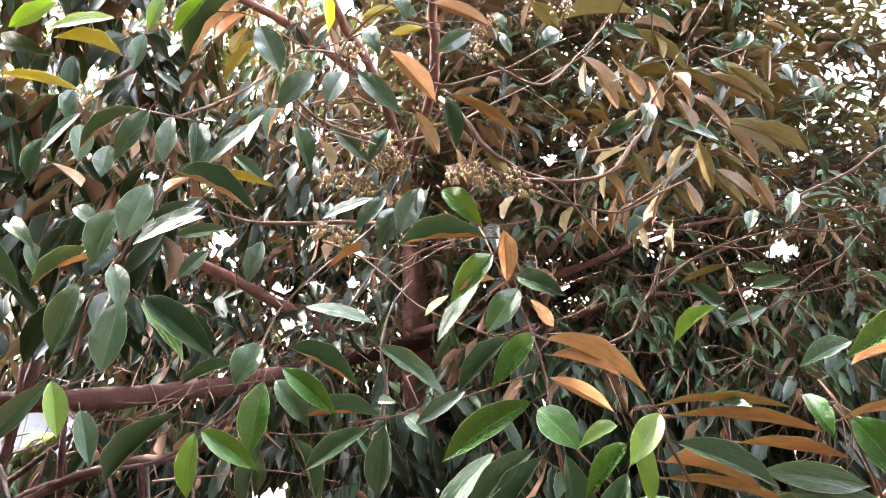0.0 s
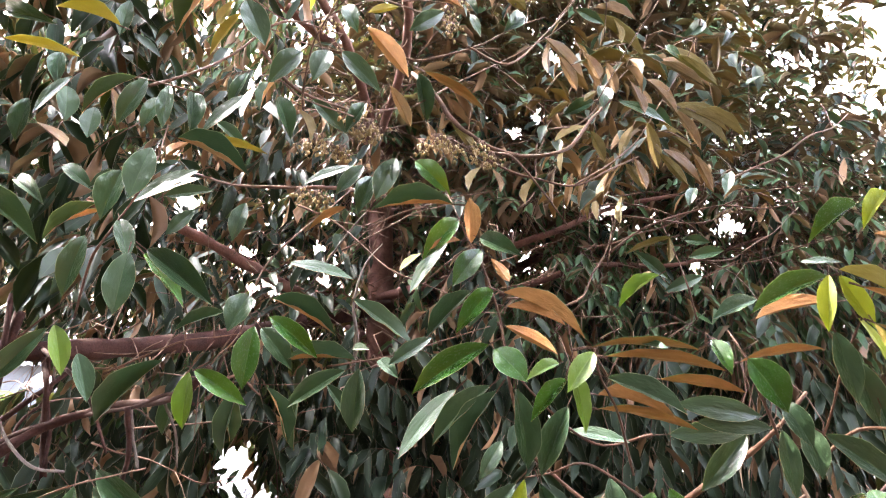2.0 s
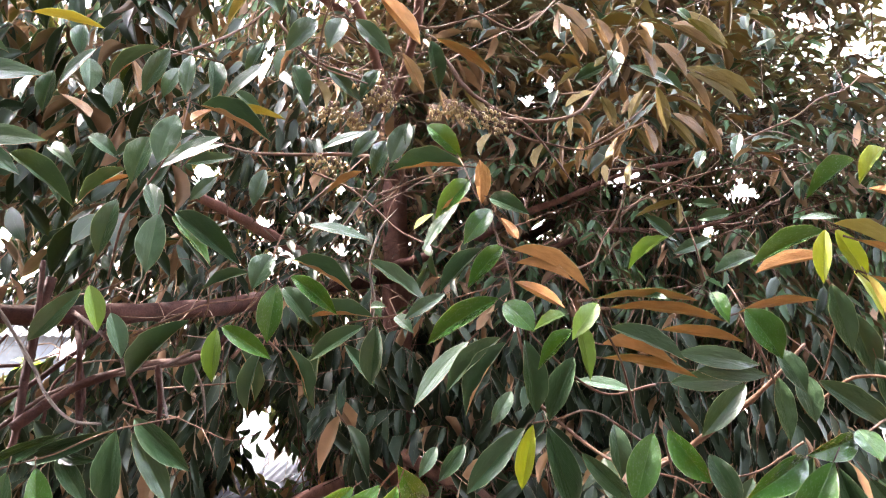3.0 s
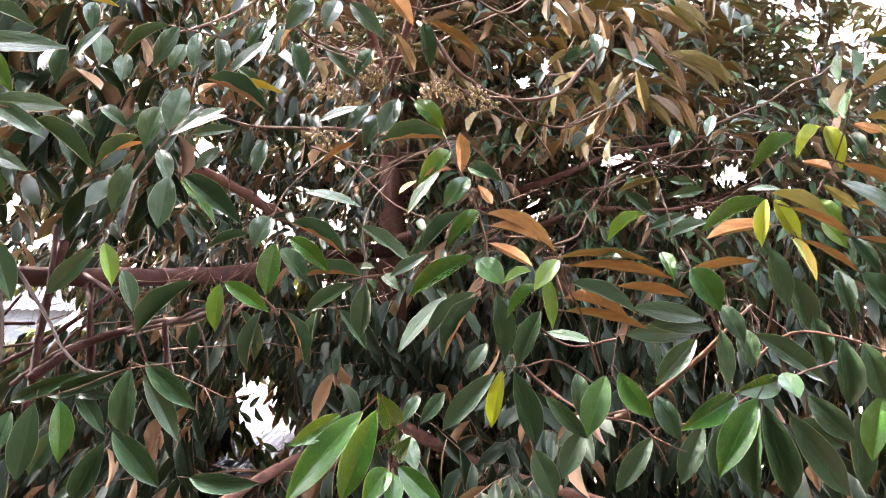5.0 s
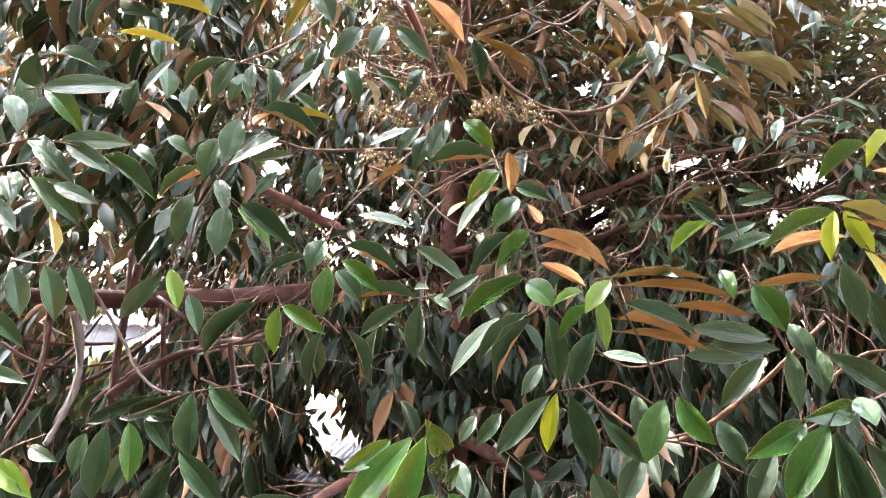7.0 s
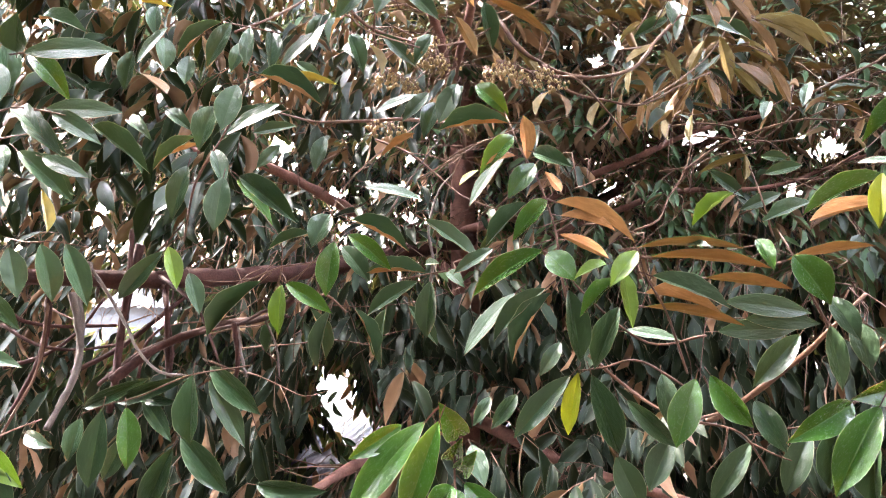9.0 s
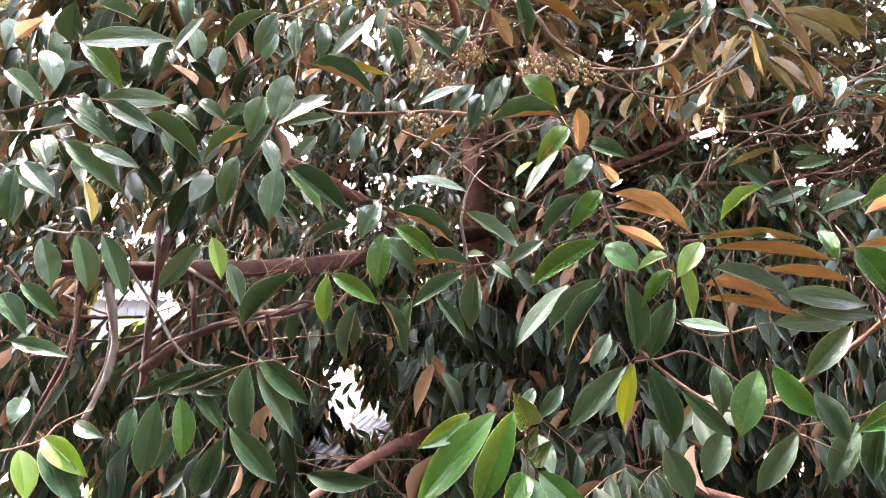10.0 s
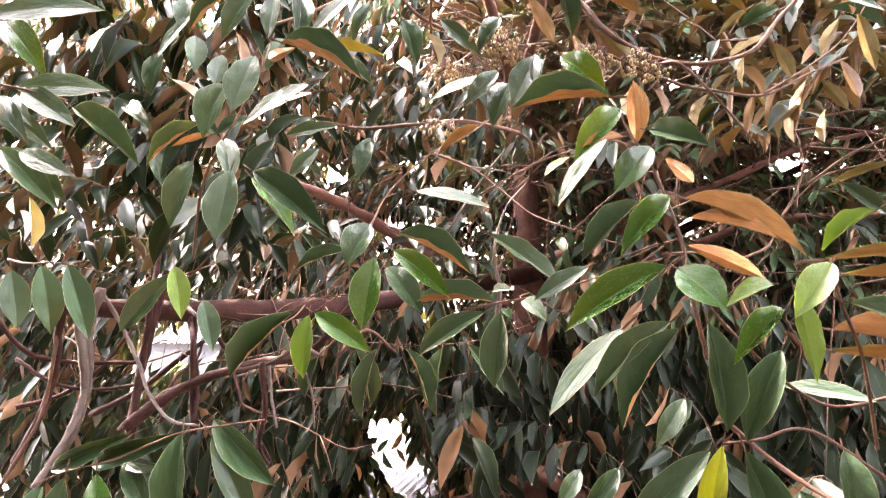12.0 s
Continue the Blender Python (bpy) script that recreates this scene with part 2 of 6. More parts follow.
def blade(stations, columns, arch, fold, ripple, twist, shift):
    """A leaf of length 1 along y and width 1 across x, in two skins: the upper and, just under it, the lower."""
    verts, uvs, faces, index = [], [], [], []
    rows = len(stations)
    for skin in (0, 1):
        for v in stations:
            half = outline(v) if 0 < v < 1 else 0.0
            for c in range(columns):
                u = -1 + 2 * c / (columns - 1)
                u = u if columns < 7 else (-1, -0.62, -0.07, 0, 0.07, 0.62, 1)[c]
                x = u * half
                z = arch * 4 * v * (1 - v) * 0.25 + fold * abs(x) * 0.5 + ripple * math.sin(v * 19 + shift + u) * abs(u) * half
                z += twist * x * (v - 0.4) - 0.06 * abs(arch) * v * v
                verts.append((x, v, z - skin * 0.006))
                uvs.append((0.5 + 0.5 * u, v))
        off = skin * rows * columns
        for r in range(rows - 1):
            for c in range(columns - 1):
                q = [off + r * columns + c, off + r * columns + c + 1, off + (r + 1) * columns + c + 1, off + (r + 1) * columns + c]
                for tri in ((q[0], q[1], q[2]), (q[0], q[2], q[3])) if c * 2 < columns - 1 else ((q[0], q[1], q[3]), (q[1], q[2], q[3])):
                    if len({verts[i][:2] for i in tri}) < 3:
                        continue
                    faces.append(tri if skin == 0 else tri[::-1])
                    index.append(skin)
    return verts, uvs, faces, index


# ---- leaves near the camera: a few blades per colour, each leaf an object of its own ----
STATIONS = [0, 0.02, 0.06, 0.12, 0.19, 0.27, 0.35, 0.43, 0.51, 0.59, 0.67, 0.75, 0.82, 0.89, 0.95, 1.0]
SHAPES = [(0.20, 0.65, 0.03, 0.15, 0.3), (0.34, 1.0, 0.05, -0.25, 1.7), (0.12, 0.45, 0.04, 0.30, 3.1), (0.40, 0.75, 0.03, -0.10, 4.2), (0.26, 1.2, 0.05, 0.2, 5.5), (0.24, 0.14, 0.015, 0.04, 2.2)]
LEAVES = {}
for kind, mats in LEAF_MATS.items():
    for n, shape in enumerate(SHAPES):
        vs, uvs, fs, ix = blade(STATIONS, 7, *shape)
        stalk, sf = tube([Vector((0, -0.16, -0.035)), Vector((0, -0.06, -0.012)), Vector((0, 0.03, -0.004))], 0.022, 0.016, 5)
        k = len(vs)
        LEAVES[kind, n] = mesh_from(f"{kind}_leaf", vs + stalk, fs + [tuple(k + i for i in q) for q in sf], (*mats, TWIG), ix + [2] * len(sf), uvs + [(0.5, 0)] * len(stalk))
LEAF_COUNT = [0]

tree = tagged(new("durian_tree"), "tall tree with glossy green leaves, coppery undersides and flower buds", "tree")
tree.location = (-0.3, 4.0, 0)
bpy.context.view_layer.update()
ROOT = tree.matrix_world.inverted()
SKELETON = []


def branch(points, r0, r1, mat=TWIG, name="branch", sides=8, steps=6, wobble=0.4, label=""):
    line = smooth_line([ROOT @ Vector(p) for p in points], steps)
    vs, fs = tube(line, r0, r1, sides, wobble, len(SKELETON))
    ob = part(name, mesh_from(name, vs, fs, [mat]), tree, label)
    SKELETON.extend((tree.location + p, r0 + (r1 - r0) * i / len(line)) for i, p in enumerate(line))
    return ob


def leaf(twig, kind, base, tip, normal, slim, shape=None):
    base, tip = Vector(base), Vector(tip)
    y = (tip - base)
    size = y.length
    y.normalize()
    z = Vector(normal)
    if z.y < -0.4:
        z.z -= 0.45 * min(1, max(0, (3.12 - base.z) / 0.14))
    z = (z - z.dot(y) * y).normalized()
    x = y.cross(z)
    n = LEAF_COUNT[0] = LEAF_COUNT[0] + 1
    slim *= 0.8 if kind in ("bronze", "dull") or normal[1] > 0.2 else 0.93
    ob = part("leaf", LEAVES[kind, (n * 7 + n // 5) % 5 if shape is None else shape], twig)
    m = Matrix((x, y, z)).transposed().to_4x4()
    ob.matrix_basis = Matrix.Translation(base - tree.location) @ m @ Matrix.Diagonal((size * slim, size, size * 0.8, 1))
    return ob


# ---- ground ----
ground = new("ground", mesh_from("ground", [(-400, -400, 0), (400, -400, 0), (400, 400, 0), (-400, 400, 0)], [(0, 1, 2, 3)], [SOIL]))
tagged(ground, "bare dry brown soil around the tree", "ground", kind="structure")


def box(lo, hi):
    (a, b, c), (d, e, f) = lo, hi
    vs = [(a, b, c), (d, b, c), (d, e, c), (a, e, c), (a, b, f), (d, b, f), (d, e, f), (a, e, f)]
    return vs, [(3, 2, 1, 0), (4, 5, 6, 7), (0, 1, 5, 4), (1, 2, 6, 5), (2, 3, 7, 6), (3, 0, 4, 7)]


def box_part(name, lo, hi, mat, parent, label=""):
    vs, fs = box(lo, hi)
    return part(name, mesh_from(name, vs, fs, [mat], smooth=False), parent, label)


def corrugated(name, width, length, pitch, depth, mat, parent, label=""):
    """A ribbed sheet, ribs along y, with a second skin below it."""
    n = int(width / pitch * 8)
    vs, fs = [], []
    for skin in (0, 1):
        for y in (0, length):
            for i in range(n + 1):
                x = width * i / n
                vs.append((x - width / 2, y, depth * math.sin(2 * math.pi * x / pitch) - 0.004 * skin))
    for i in range(n):
        a, b = i, i + n + 1
        fs.append((a, a + 1, b + 1, b))
        o = 2 * (n + 1)
        fs.append((a + o, b + o, b + 1 + o, a + 1 + o))
    return part(name, mesh_from(name, vs, fs, [mat]), parent, label)


# ---- plain unseen walls behind and beside, added to block sky light ----
wall = new("wall_south", mesh_from("wall_south", *box((-14, -1.95, 0), (14, -1.7, 8.2)), [BLOCKER_WALL], smooth=False))
tagged(wall, "unseen plain dark wall facing the tree, added to block sky light", "wall", kind="structure")

# out of view on the right, added to darken the lower right leaves
side_wall = new("wall_east", mesh_from("wall_east", *box((2.2, -1.7, 0), (2.4, 1.9, 4.4)), [BLOCKER_WALL], smooth=False))
tagged(side_wall, "unseen dark wall beside the tree, added to block sky light", "wall", kind="structure")

# out of view on the left, added to keep off the western sky
west_wall = new("wall_west", mesh_from("wall_west", *box((-3.1, -1.7, 0), (-2.9, 1.1, 7.0)), [BLOCKER_WALL], smooth=False))
tagged(west_wall, "unseen dark wall beside the tree, added to block sky light", "wall", kind="structure")

# ---- shed with a pale ribbed roof, lower down behind the tree ----
shed = tagged(new("shed"), "low shed with a pale corrugated metal roof beyond the tree", "shed")
shed.matrix_world = pose(-1.75, 5.1, 0, 0, 0, -10)
roof = corrugated("roof", 3.3, 6.4, 0.07, 0.0035, ZINC, shed, "pale corrugated metal roof")
roof.matrix_basis = pose(0, -0.3, 1.45, 8, 0, 0)
box_part("wall", (-1.5, 0, 0), (1.5, 0.1, 1.47), PLASTER, shed)
box_part("wall", (-1.5, 5.8, 0), (1.5, 5.9, 2.28), PLASTER, shed)
for x in (-1.5, 1.4):
    vs = [(x + dx, y, z) for dx in (0, 0.1) for y, z in ((0.1, 0), (5.8, 0), (5.8, 2.28), (0.1, 1.48))]
    part("wall", mesh_from("wall", vs, [(3, 2, 1, 0), (4, 5, 6, 7), (0, 1, 5, 4), (1, 2, 6, 5), (2, 3, 7, 6), (3, 0, 4, 7)], [PLASTER], smooth=False), shed)

# ---- house far off on the left ----
house = tagged(new("house"), "distant house with a pale grey metal roof and clay-tiled lean-to", "house")
house.matrix_world = pose(-10.2, 15.5, 0, 0, 0, 10)
box_part("wall", (-4, 0, 0), (2.2, 5, 2.0), PLASTER, house)
for turn, y in ((0, -0.5), (180, 5.5)):
    roof = corrugated("roof", 6.8, 3.3, 0.2, 0.02, GREY_SHEET, house, "pale grey metal roof")
    roof.matrix_basis = pose(-0.9, y, 1.95, 17, 0, turn)
lean = corrugated("lean_to_roof", 2.4, 2.2, 0.2, 0.03, CLAY, house, "faded clay-tiled lean-to roof")
lean.matrix_basis = pose(2.4, -2.0, 1.6, 12, 0, 0)
for x in (1.3, 3.5):
    box_part("post", (x - 0.06, -1.8, 0), (x + 0.06, -1.68, 1.62), PLASTER, house)
for x in (-3.0, -1.0):
    box_part("window", (x, -0.03, 0.9), (x + 1.0, -0.002, 1.7), GLASS_DARK, house)

# ---- trunk and limbs ----
branch([(-0.34, 4.05, 0), (-0.3, 4.0, 1.2), (-0.27, 4.0, 2.6), (-0.31, 4.0, 3.8), (-0.25, 4.02, 5.0), (-0.3, 4.0, 6.6)], 0.115, 0.05, BARK, "trunk", 14, 8, 0.3, "rough reddish-brown trunk")
BOUGHS = [
    ((-0.3, 4.0, 4.6), (-0.9, 3.5, 5.0), (-1.6, 3.0, 5.2)),
    ((-0.3, 4.0, 4.9), (0.5, 4.5, 5.4), (1.4, 5.0, 5.8)),
    ((-0.3, 4.0, 3.0), (-0.9, 4.8, 3.4), (-1.8, 5.3, 3.8)),
    ((-0.3, 4.0, 3.1), (0.6, 4.8, 3.6), (1.7, 5.3, 4.2), (2.7, 5.5, 4.4)),
    ((-0.3, 4.0, 2.1), (-0.6, 3.0, 2.2), (-0.8, 2.2, 2.2)),
    ((-0.3, 4.0, 2.2), (0.3, 3.0, 2.2), (0.8, 2.2, 2.3)),
    # boughs above the view, carrying leaves added overhead for shade
    ((-0.3, 4.0, 5.4), (0.0, 3.0, 5.8), (0.2, 1.6, 5.6), (0.1, 0.4, 5.3)),
    ((0.0, 3.0, 5.8), (0.5, 2.2, 5.2), (0.7, 1.3, 4.6), (0.7, 0.4, 4.4)),
    ((-0.3, 4.0, 5.2), (-1.2, 3.0, 5.6), (-1.8, 1.8, 5.5), (-2.0, 0.6, 5.2)),
]
for pts in BOUGHS:
    branch(pts, 0.045, 0.014, BARK, "limb", 10, 7, 0.3)
branch([(0.535, 1.38, 2.795), (0.575, 1.329, 2.837), (0.624, 1.278, 2.898), (0.663, 1.196, 2.968), (0.691, 1.134, 3.03), (0.766, 1.173, 3.09)], 0.008, 0.003, TWIG, "branch", 7)
branch([(-0.242, 3.897, 3.289), (-0.642, 3.343, 3.182), (-0.85, 2.741, 3.102), (-1.012, 2.338, 3.081), (-1.179, 2.035, 3.071), (-1.558, 1.826, 3.082)], 0.046, 0.03, SHADED_RED_BARK, "limb", 10)
branch([(-0.263, 3.948, 3.254), (-0.691, 3.535, 3.339), (-0.874, 3.227, 3.444), (-0.992, 3.021, 3.525), (-1.241, 2.911, 3.64), (-1.629, 3, 3.715)], 0.036, 0.018, BARK, "limb", 10)
branch([(-0.303, 3.944, 3.344), (0.096, 3.647, 3.44), (0.412, 3.447, 3.6), (0.681, 3.349, 3.701), (0.989, 3.349, 3.838), (1.522, 3.455, 3.98), (2.096, 3.656, 4.248)], 0.03, 0.004, BARK, "limb", 10)
branch([(-0.29, 3.958, 2.998), (0.171, 3.656, 3.261), (0.548, 3.458, 3.413), (0.876, 3.36, 3.521), (1.343, 3.368, 3.545), (1.789, 3.471, 3.701), (2.314, 3.676, 3.851)], 0.026, 0.004, BARK, "limb", 10)
branch([(-0.695, 1.921, 3.637), (-0.556, 1.826, 3.587), (-0.469, 1.779, 3.572), (-0.35, 1.731, 3.562), (-0.22, 1.784, 3.574), (-0.131, 2.333, 3.656), (-0.225, 3.33, 3.704)], 0.0032, 0.00675, TWIG, "branch", 7)
branch([(-0.03, 1.921, 3.978), (0.047, 1.728, 3.842), (0.094, 1.682, 3.758), (0.155, 1.686, 3.71), (0.233, 1.689, 3.671), (0.318, 1.691, 3.661), (0.423, 1.722, 3.695), (0.501, 1.789, 3.798), (0.572, 1.837, 3.88)], 0.0072, 0.0045, TWIG, "branch", 7)
branch([(0.096, 1.685, 3.699), (0.252, 1.691, 3.621), (0.337, 1.694, 3.599), (0.439, 1.697, 3.584), (0.549, 1.746, 3.645), (0.66, 1.846, 3.711)], 0.004, 0.00225, TWIG, "branch", 7)
branch([(0.216, 1.689, 3.667), (0.264, 1.641, 3.642), (0.35, 1.646, 3.546), (0.41, 1.651, 3.466)], 0.004, 0.00225, TWIG, "branch", 7)
branch([(-0.158, 1.756, 3.062), (-0.147, 1.752, 3.15), (-0.161, 1.748, 3.244), (-0.14, 1.794, 3.355), (-0.095, 1.842, 3.426)], 0.006, 0.001125, GREY_TWIG, "branch", 7)
branch([(-0.299, 1.843, 3.3), (-0.239, 1.841, 3.394), (-0.187, 1.839, 3.468), (-0.149, 1.837, 3.515)], 0.004, 0.001125, GREY_TWIG, "branch", 7)
branch([(-1.168, 1.632, 3.125), (-1.116, 1.636, 3.053), (-1.015, 1.592, 2.95), (-0.95, 1.546, 2.889), (-0.857, 1.5, 2.84), (-0.755, 1.452, 2.841)], 0.006, 0.0035, GREY_TWIG, "branch", 7)
branch([(-1.225, 1.848, 2.709), (-1.207, 1.843, 2.855), (-1.186, 1.838, 2.984), (-1.172, 1.834, 3.094), (-1.224, 1.927, 3.245)], 0.0128, 0.0084, SHADED_RED_BARK, "branch", 7)
branch([(-1.089, 1.952, 2.697), (-1.099, 1.944, 2.868), (-1.1, 1.94, 2.983), (-1.179, 2.035, 3.065)], 0.01024, 0.0072, SHADED_RED_BARK, "branch", 7)
branch([(-1.424, 2.045, 2.686), (-1.189, 1.944, 2.827), (-0.949, 1.846, 2.902), (-0.722, 1.698, 2.954), (-0.572, 1.549, 3.008), (-0.473, 1.451, 2.999)], 0.00768, 0.0036, SHADED_RED_BARK, "branch", 7)
branch([(-1.123, 1.935, 3.087), (-0.92, 1.741, 3.033), (-0.865, 1.745, 2.966), (-0.761, 1.652, 2.844)], 0.00768, 0.0036, SHADED_RED_BARK, "branch", 7)
branch([(-0.716, 1.648, 2.961), (-0.704, 1.653, 2.846), (-0.717, 1.656, 2.763), (-0.691, 1.659, 2.715)], 0.00768, 0.0048, SHADED_RED_BARK, "branch", 7)
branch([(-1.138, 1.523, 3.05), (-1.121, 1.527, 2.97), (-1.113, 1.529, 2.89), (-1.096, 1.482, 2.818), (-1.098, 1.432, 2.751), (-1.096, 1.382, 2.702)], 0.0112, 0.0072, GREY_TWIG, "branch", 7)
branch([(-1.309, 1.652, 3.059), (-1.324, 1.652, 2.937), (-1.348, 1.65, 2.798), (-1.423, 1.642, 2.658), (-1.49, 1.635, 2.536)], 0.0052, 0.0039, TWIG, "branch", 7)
branch([(-1.614, 1.712, 3.088), (-1.503, 1.729, 2.962), (-1.446, 1.838, 2.918), (-1.297, 1.958, 2.912)], 0.00768, 0.006, SHADED_RED_BARK, "branch", 7)
branch([(-1.171, 1.75, 2.759), (-1.098, 1.8, 2.827), (-1.019, 1.85, 2.88), (-0.817, 1.8, 2.942), (-0.66, 1.7, 2.969), (-0.55, 1.6, 3.01), (-0.492, 1.6, 3.073)], 0.017, 0.007, SHADED_RED_BARK, "branch", 7)
branch([(-1.209, 1.95, 3.194), (-1.218, 1.9, 3.015), (-1.208, 1.85, 2.893), (-1.186, 1.8, 2.778), (-1.176, 1.75, 2.659)], 0.016, 0.01, SHADED_RED_BARK, "branch", 7)
branch([(-1.255, 1.6, 3.132), (-1.31, 1.65, 3.025), (-1.359, 1.7, 2.912), (-1.396, 1.7, 2.794), (-1.474, 1.7, 2.656)], 0.012, 0.009, SHADED_RED_BARK, "branch", 7)
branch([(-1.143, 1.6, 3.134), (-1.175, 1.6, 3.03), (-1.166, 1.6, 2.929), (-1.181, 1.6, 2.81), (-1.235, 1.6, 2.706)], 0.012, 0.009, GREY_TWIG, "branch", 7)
branch([(-1.135, 2.0, 3.073), (-1.134, 2.0, 2.951), (-1.083, 1.95, 2.837), (-1.063, 1.9, 2.747)], 0.008, 0.006, SHADED_RED_BARK, "branch", 7)
branch([(-1.496, 2.0, 2.734), (-1.322, 2.0, 2.822), (-1.19, 2.0, 2.919), (-1.122, 2.1, 3.008), (-1.064, 2.2, 3.093)], 0.01, 0.006, SHADED_RED_BARK, "branch", 7)
branch([(-1.694, 1.9, 2.912), (-1.558, 1.9, 2.846), (-1.441, 1.95, 2.824), (-1.29, 2.0, 2.844)], 0.007, 0.005, SHADED_RED_BARK, "branch", 7)
branch([(-0.779, 1.8, 2.958), (-0.766, 1.8, 2.867), (-0.721, 1.75, 2.786)], 0.006, 0.004, GREY_TWIG, "branch", 7)
branch([(-0.642, 1.7, 2.97), (-0.626, 1.75, 2.878), (-0.616, 1.75, 2.79)], 0.004, 0.0025, GREY_TWIG, "branch", 7)
branch([(-0.498, 1.6, 2.991), (-0.448, 1.65, 3.047), (-0.392, 1.7, 2.995)], 0.005, 0.003, TWIG, "branch", 7)
branch([(-1.703, 2.1, 2.971), (-1.557, 2.1, 2.91), (-1.449, 2.15, 2.887), (-1.317, 2.2, 2.931)], 0.004, 0.003, TWIG, "branch", 7)
branch([(-1.24, 2.0, 2.723), (-1.243, 2.05, 2.84), (-1.187, 2.1, 2.921), (-1.227, 2.2, 3.045)], 0.006, 0.004, SHADED_RED_BARK, "branch", 7)
branch([(-1.685, 1.9, 2.762), (-1.613, 2.0, 2.791), (-1.518, 2.05, 2.872), (-1.444, 2.1, 2.999)], 0.008, 0.005, SHADED_RED_BARK, "branch", 7)
branch([(0.264, 1.268, 2.949), (0.338, 1.272, 2.887), (0.395, 1.225, 2.853), (0.447, 1.177, 2.841), (0.561, 1.279, 2.844)], 0.004, 0.003, TWIG, "branch", 7)
branch([(0.434, 1.227, 2.83), (0.533, 1.179, 2.824), (0.577, 1.182, 2.779), (0.6, 1.184, 2.738)], 0.0032, 0.0015, TWIG, "branch", 7)
branch([(0.558, 1.18, 2.803), (0.601, 1.162, 2.785), (0.631, 1.163, 2.775)], 0.0024, 0.001125, TWIG, "branch", 7)
branch([(0.521, 1.179, 2.828), (0.511, 1.18, 2.777), (0.482, 1.181, 2.739)], 0.0024, 0.001125, TWIG, "branch", 7)
branch([(0.725, 1.076, 2.98), (0.801, 1.076, 3.039), (0.862, 1.027, 3.041), (0.938, 0.979, 3.017)], 0.0032, 0.00225, TWIG, "branch", 7)
branch([(-0.291, 3.819, 3.83), (-0.323, 3.468, 4.112), (-0.303, 2.945, 4.217), (-0.324, 2.426, 4.287), (-0.389, 2.108, 4.348), (-0.398, 1.896, 4.4)], 0.03, 0.012, BARK, "limb", 10)
branch([(-0.311, 3.371, 4.087), (-0.116, 2.55, 4.221), (-0.058, 2.051, 4.193), (-0.052, 1.845, 4.215), (-0.028, 1.82, 4.378)], 0.022, 0.01, BARK, "limb", 10)
branch([(-0.487, 1.852, 4.007), (-0.388, 1.875, 3.902), (-0.275, 1.985, 3.887), (-0.197, 2.185, 3.936), (-0.086, 2.477, 4.055)], 0.0056, 0.003, TWIG, "branch", 7)
branch([(-0.735, 1.664, 3.819), (-0.644, 1.758, 3.902), (-0.57, 1.849, 3.997), (-0.449, 1.934, 4.142), (-0.293, 2.137, 4.198)], 0.0048, 0.003, TWIG, "branch", 7)
branch([(0.14, 1.976, 4.098), (0.279, 1.992, 4.048), (0.43, 2.173, 4.245), (0.545, 2.255, 4.41), (0.584, 2.241, 4.509)], 0.004, 0.00225, TWIG, "branch", 7)

twig = branch([(-0.644, 1.24, 3.187), (-0.566, 1.137, 3.294), (-0.501, 1.076, 3.346), (-0.47, 1.075, 3.394), (-0.432, 1.073, 3.465), (-0.44, 1.129, 3.553)], 0.0026, 0.0013)
leaf(twig, "green", (-0.442, 1.072, 3.494), (-0.457, 1.038, 3.395), (0.25, -0.93, 0.27), 0.52)
leaf(twig, "green", (-0.49, 1.072, 3.451), (-0.503, 1.038, 3.356), (0.28, -0.92, 0.29), 0.48)
leaf(twig, "green", (-0.385, 1.154, 3.473), (-0.506, 1.154, 3.41), (-0.23, -0.87, 0.43), 0.3, 5)
leaf(twig, "green", (-0.379, 1.154, 3.458), (-0.483, 1.134, 3.411), (-0.17, -0.70, 0.69), 0.3, 5)
leaf(twig, "green", (-0.531, 1.074, 3.391), (-0.606, 1.048, 3.32), (0.07, -0.96, 0.27), 0.3)
leaf(twig, "green", (-0.557, 1.096, 3.336), (-0.577, 1.074, 3.224), (0.25, -0.96, 0.14), 0.39)
leaf(twig, "green", (-0.489, 1.076, 3.364), (-0.449, 1.035, 3.286), (0.42, -0.70, 0.58), 0.37)
leaf(twig, "green", (-0.441, 1.019, 3.302), (-0.445, 0.992, 3.196), (0.18, -0.95, 0.24), 0.48)
leaf(twig, "green", (-0.438, 1.079, 3.311), (-0.317, 1.085, 3.217), (0.28, -0.91, 0.30), 0.31)
leaf(twig, "fresh", (-0.452, 1.099, 3.307), (-0.368, 1.085, 3.212), (0.57, -0.58, 0.59), 0.3)
leaf(twig, "green", (-0.396, 1.072, 3.512), (-0.264, 1.077, 3.448), (0.28, -0.80, 0.52), 0.3)
leaf(twig, "olive", (-0.379, 1.112, 3.523), (-0.245, 1.115, 3.5), (0.16, 0.31, 0.94), 0.27, 5)
leaf(twig, "green", (-0.383, 1.092, 3.51), (-0.401, 1.042, 3.474), (-0.94, 0.35, -0.03), 0.33)
leaf(twig, "green", (-0.551, 1.134, 3.389), (-0.593, 1.088, 3.359), (-0.67, 0.12, 0.74), 0.27, 5)
twig = branch([(-0.392, 1.167, 3.628), (-0.459, 1.165, 3.643), (-0.533, 1.183, 3.664), (-0.65, 1.318, 3.72)], 0.00195, 0.0012)
leaf(twig, "green", (-0.522, 1.163, 3.657), (-0.624, 1.16, 3.579), (-0.13, -0.97, 0.21), 0.3)
leaf(twig, "green", (-0.502, 1.164, 3.655), (-0.541, 1.137, 3.552), (0.32, -0.94, 0.12), 0.36)
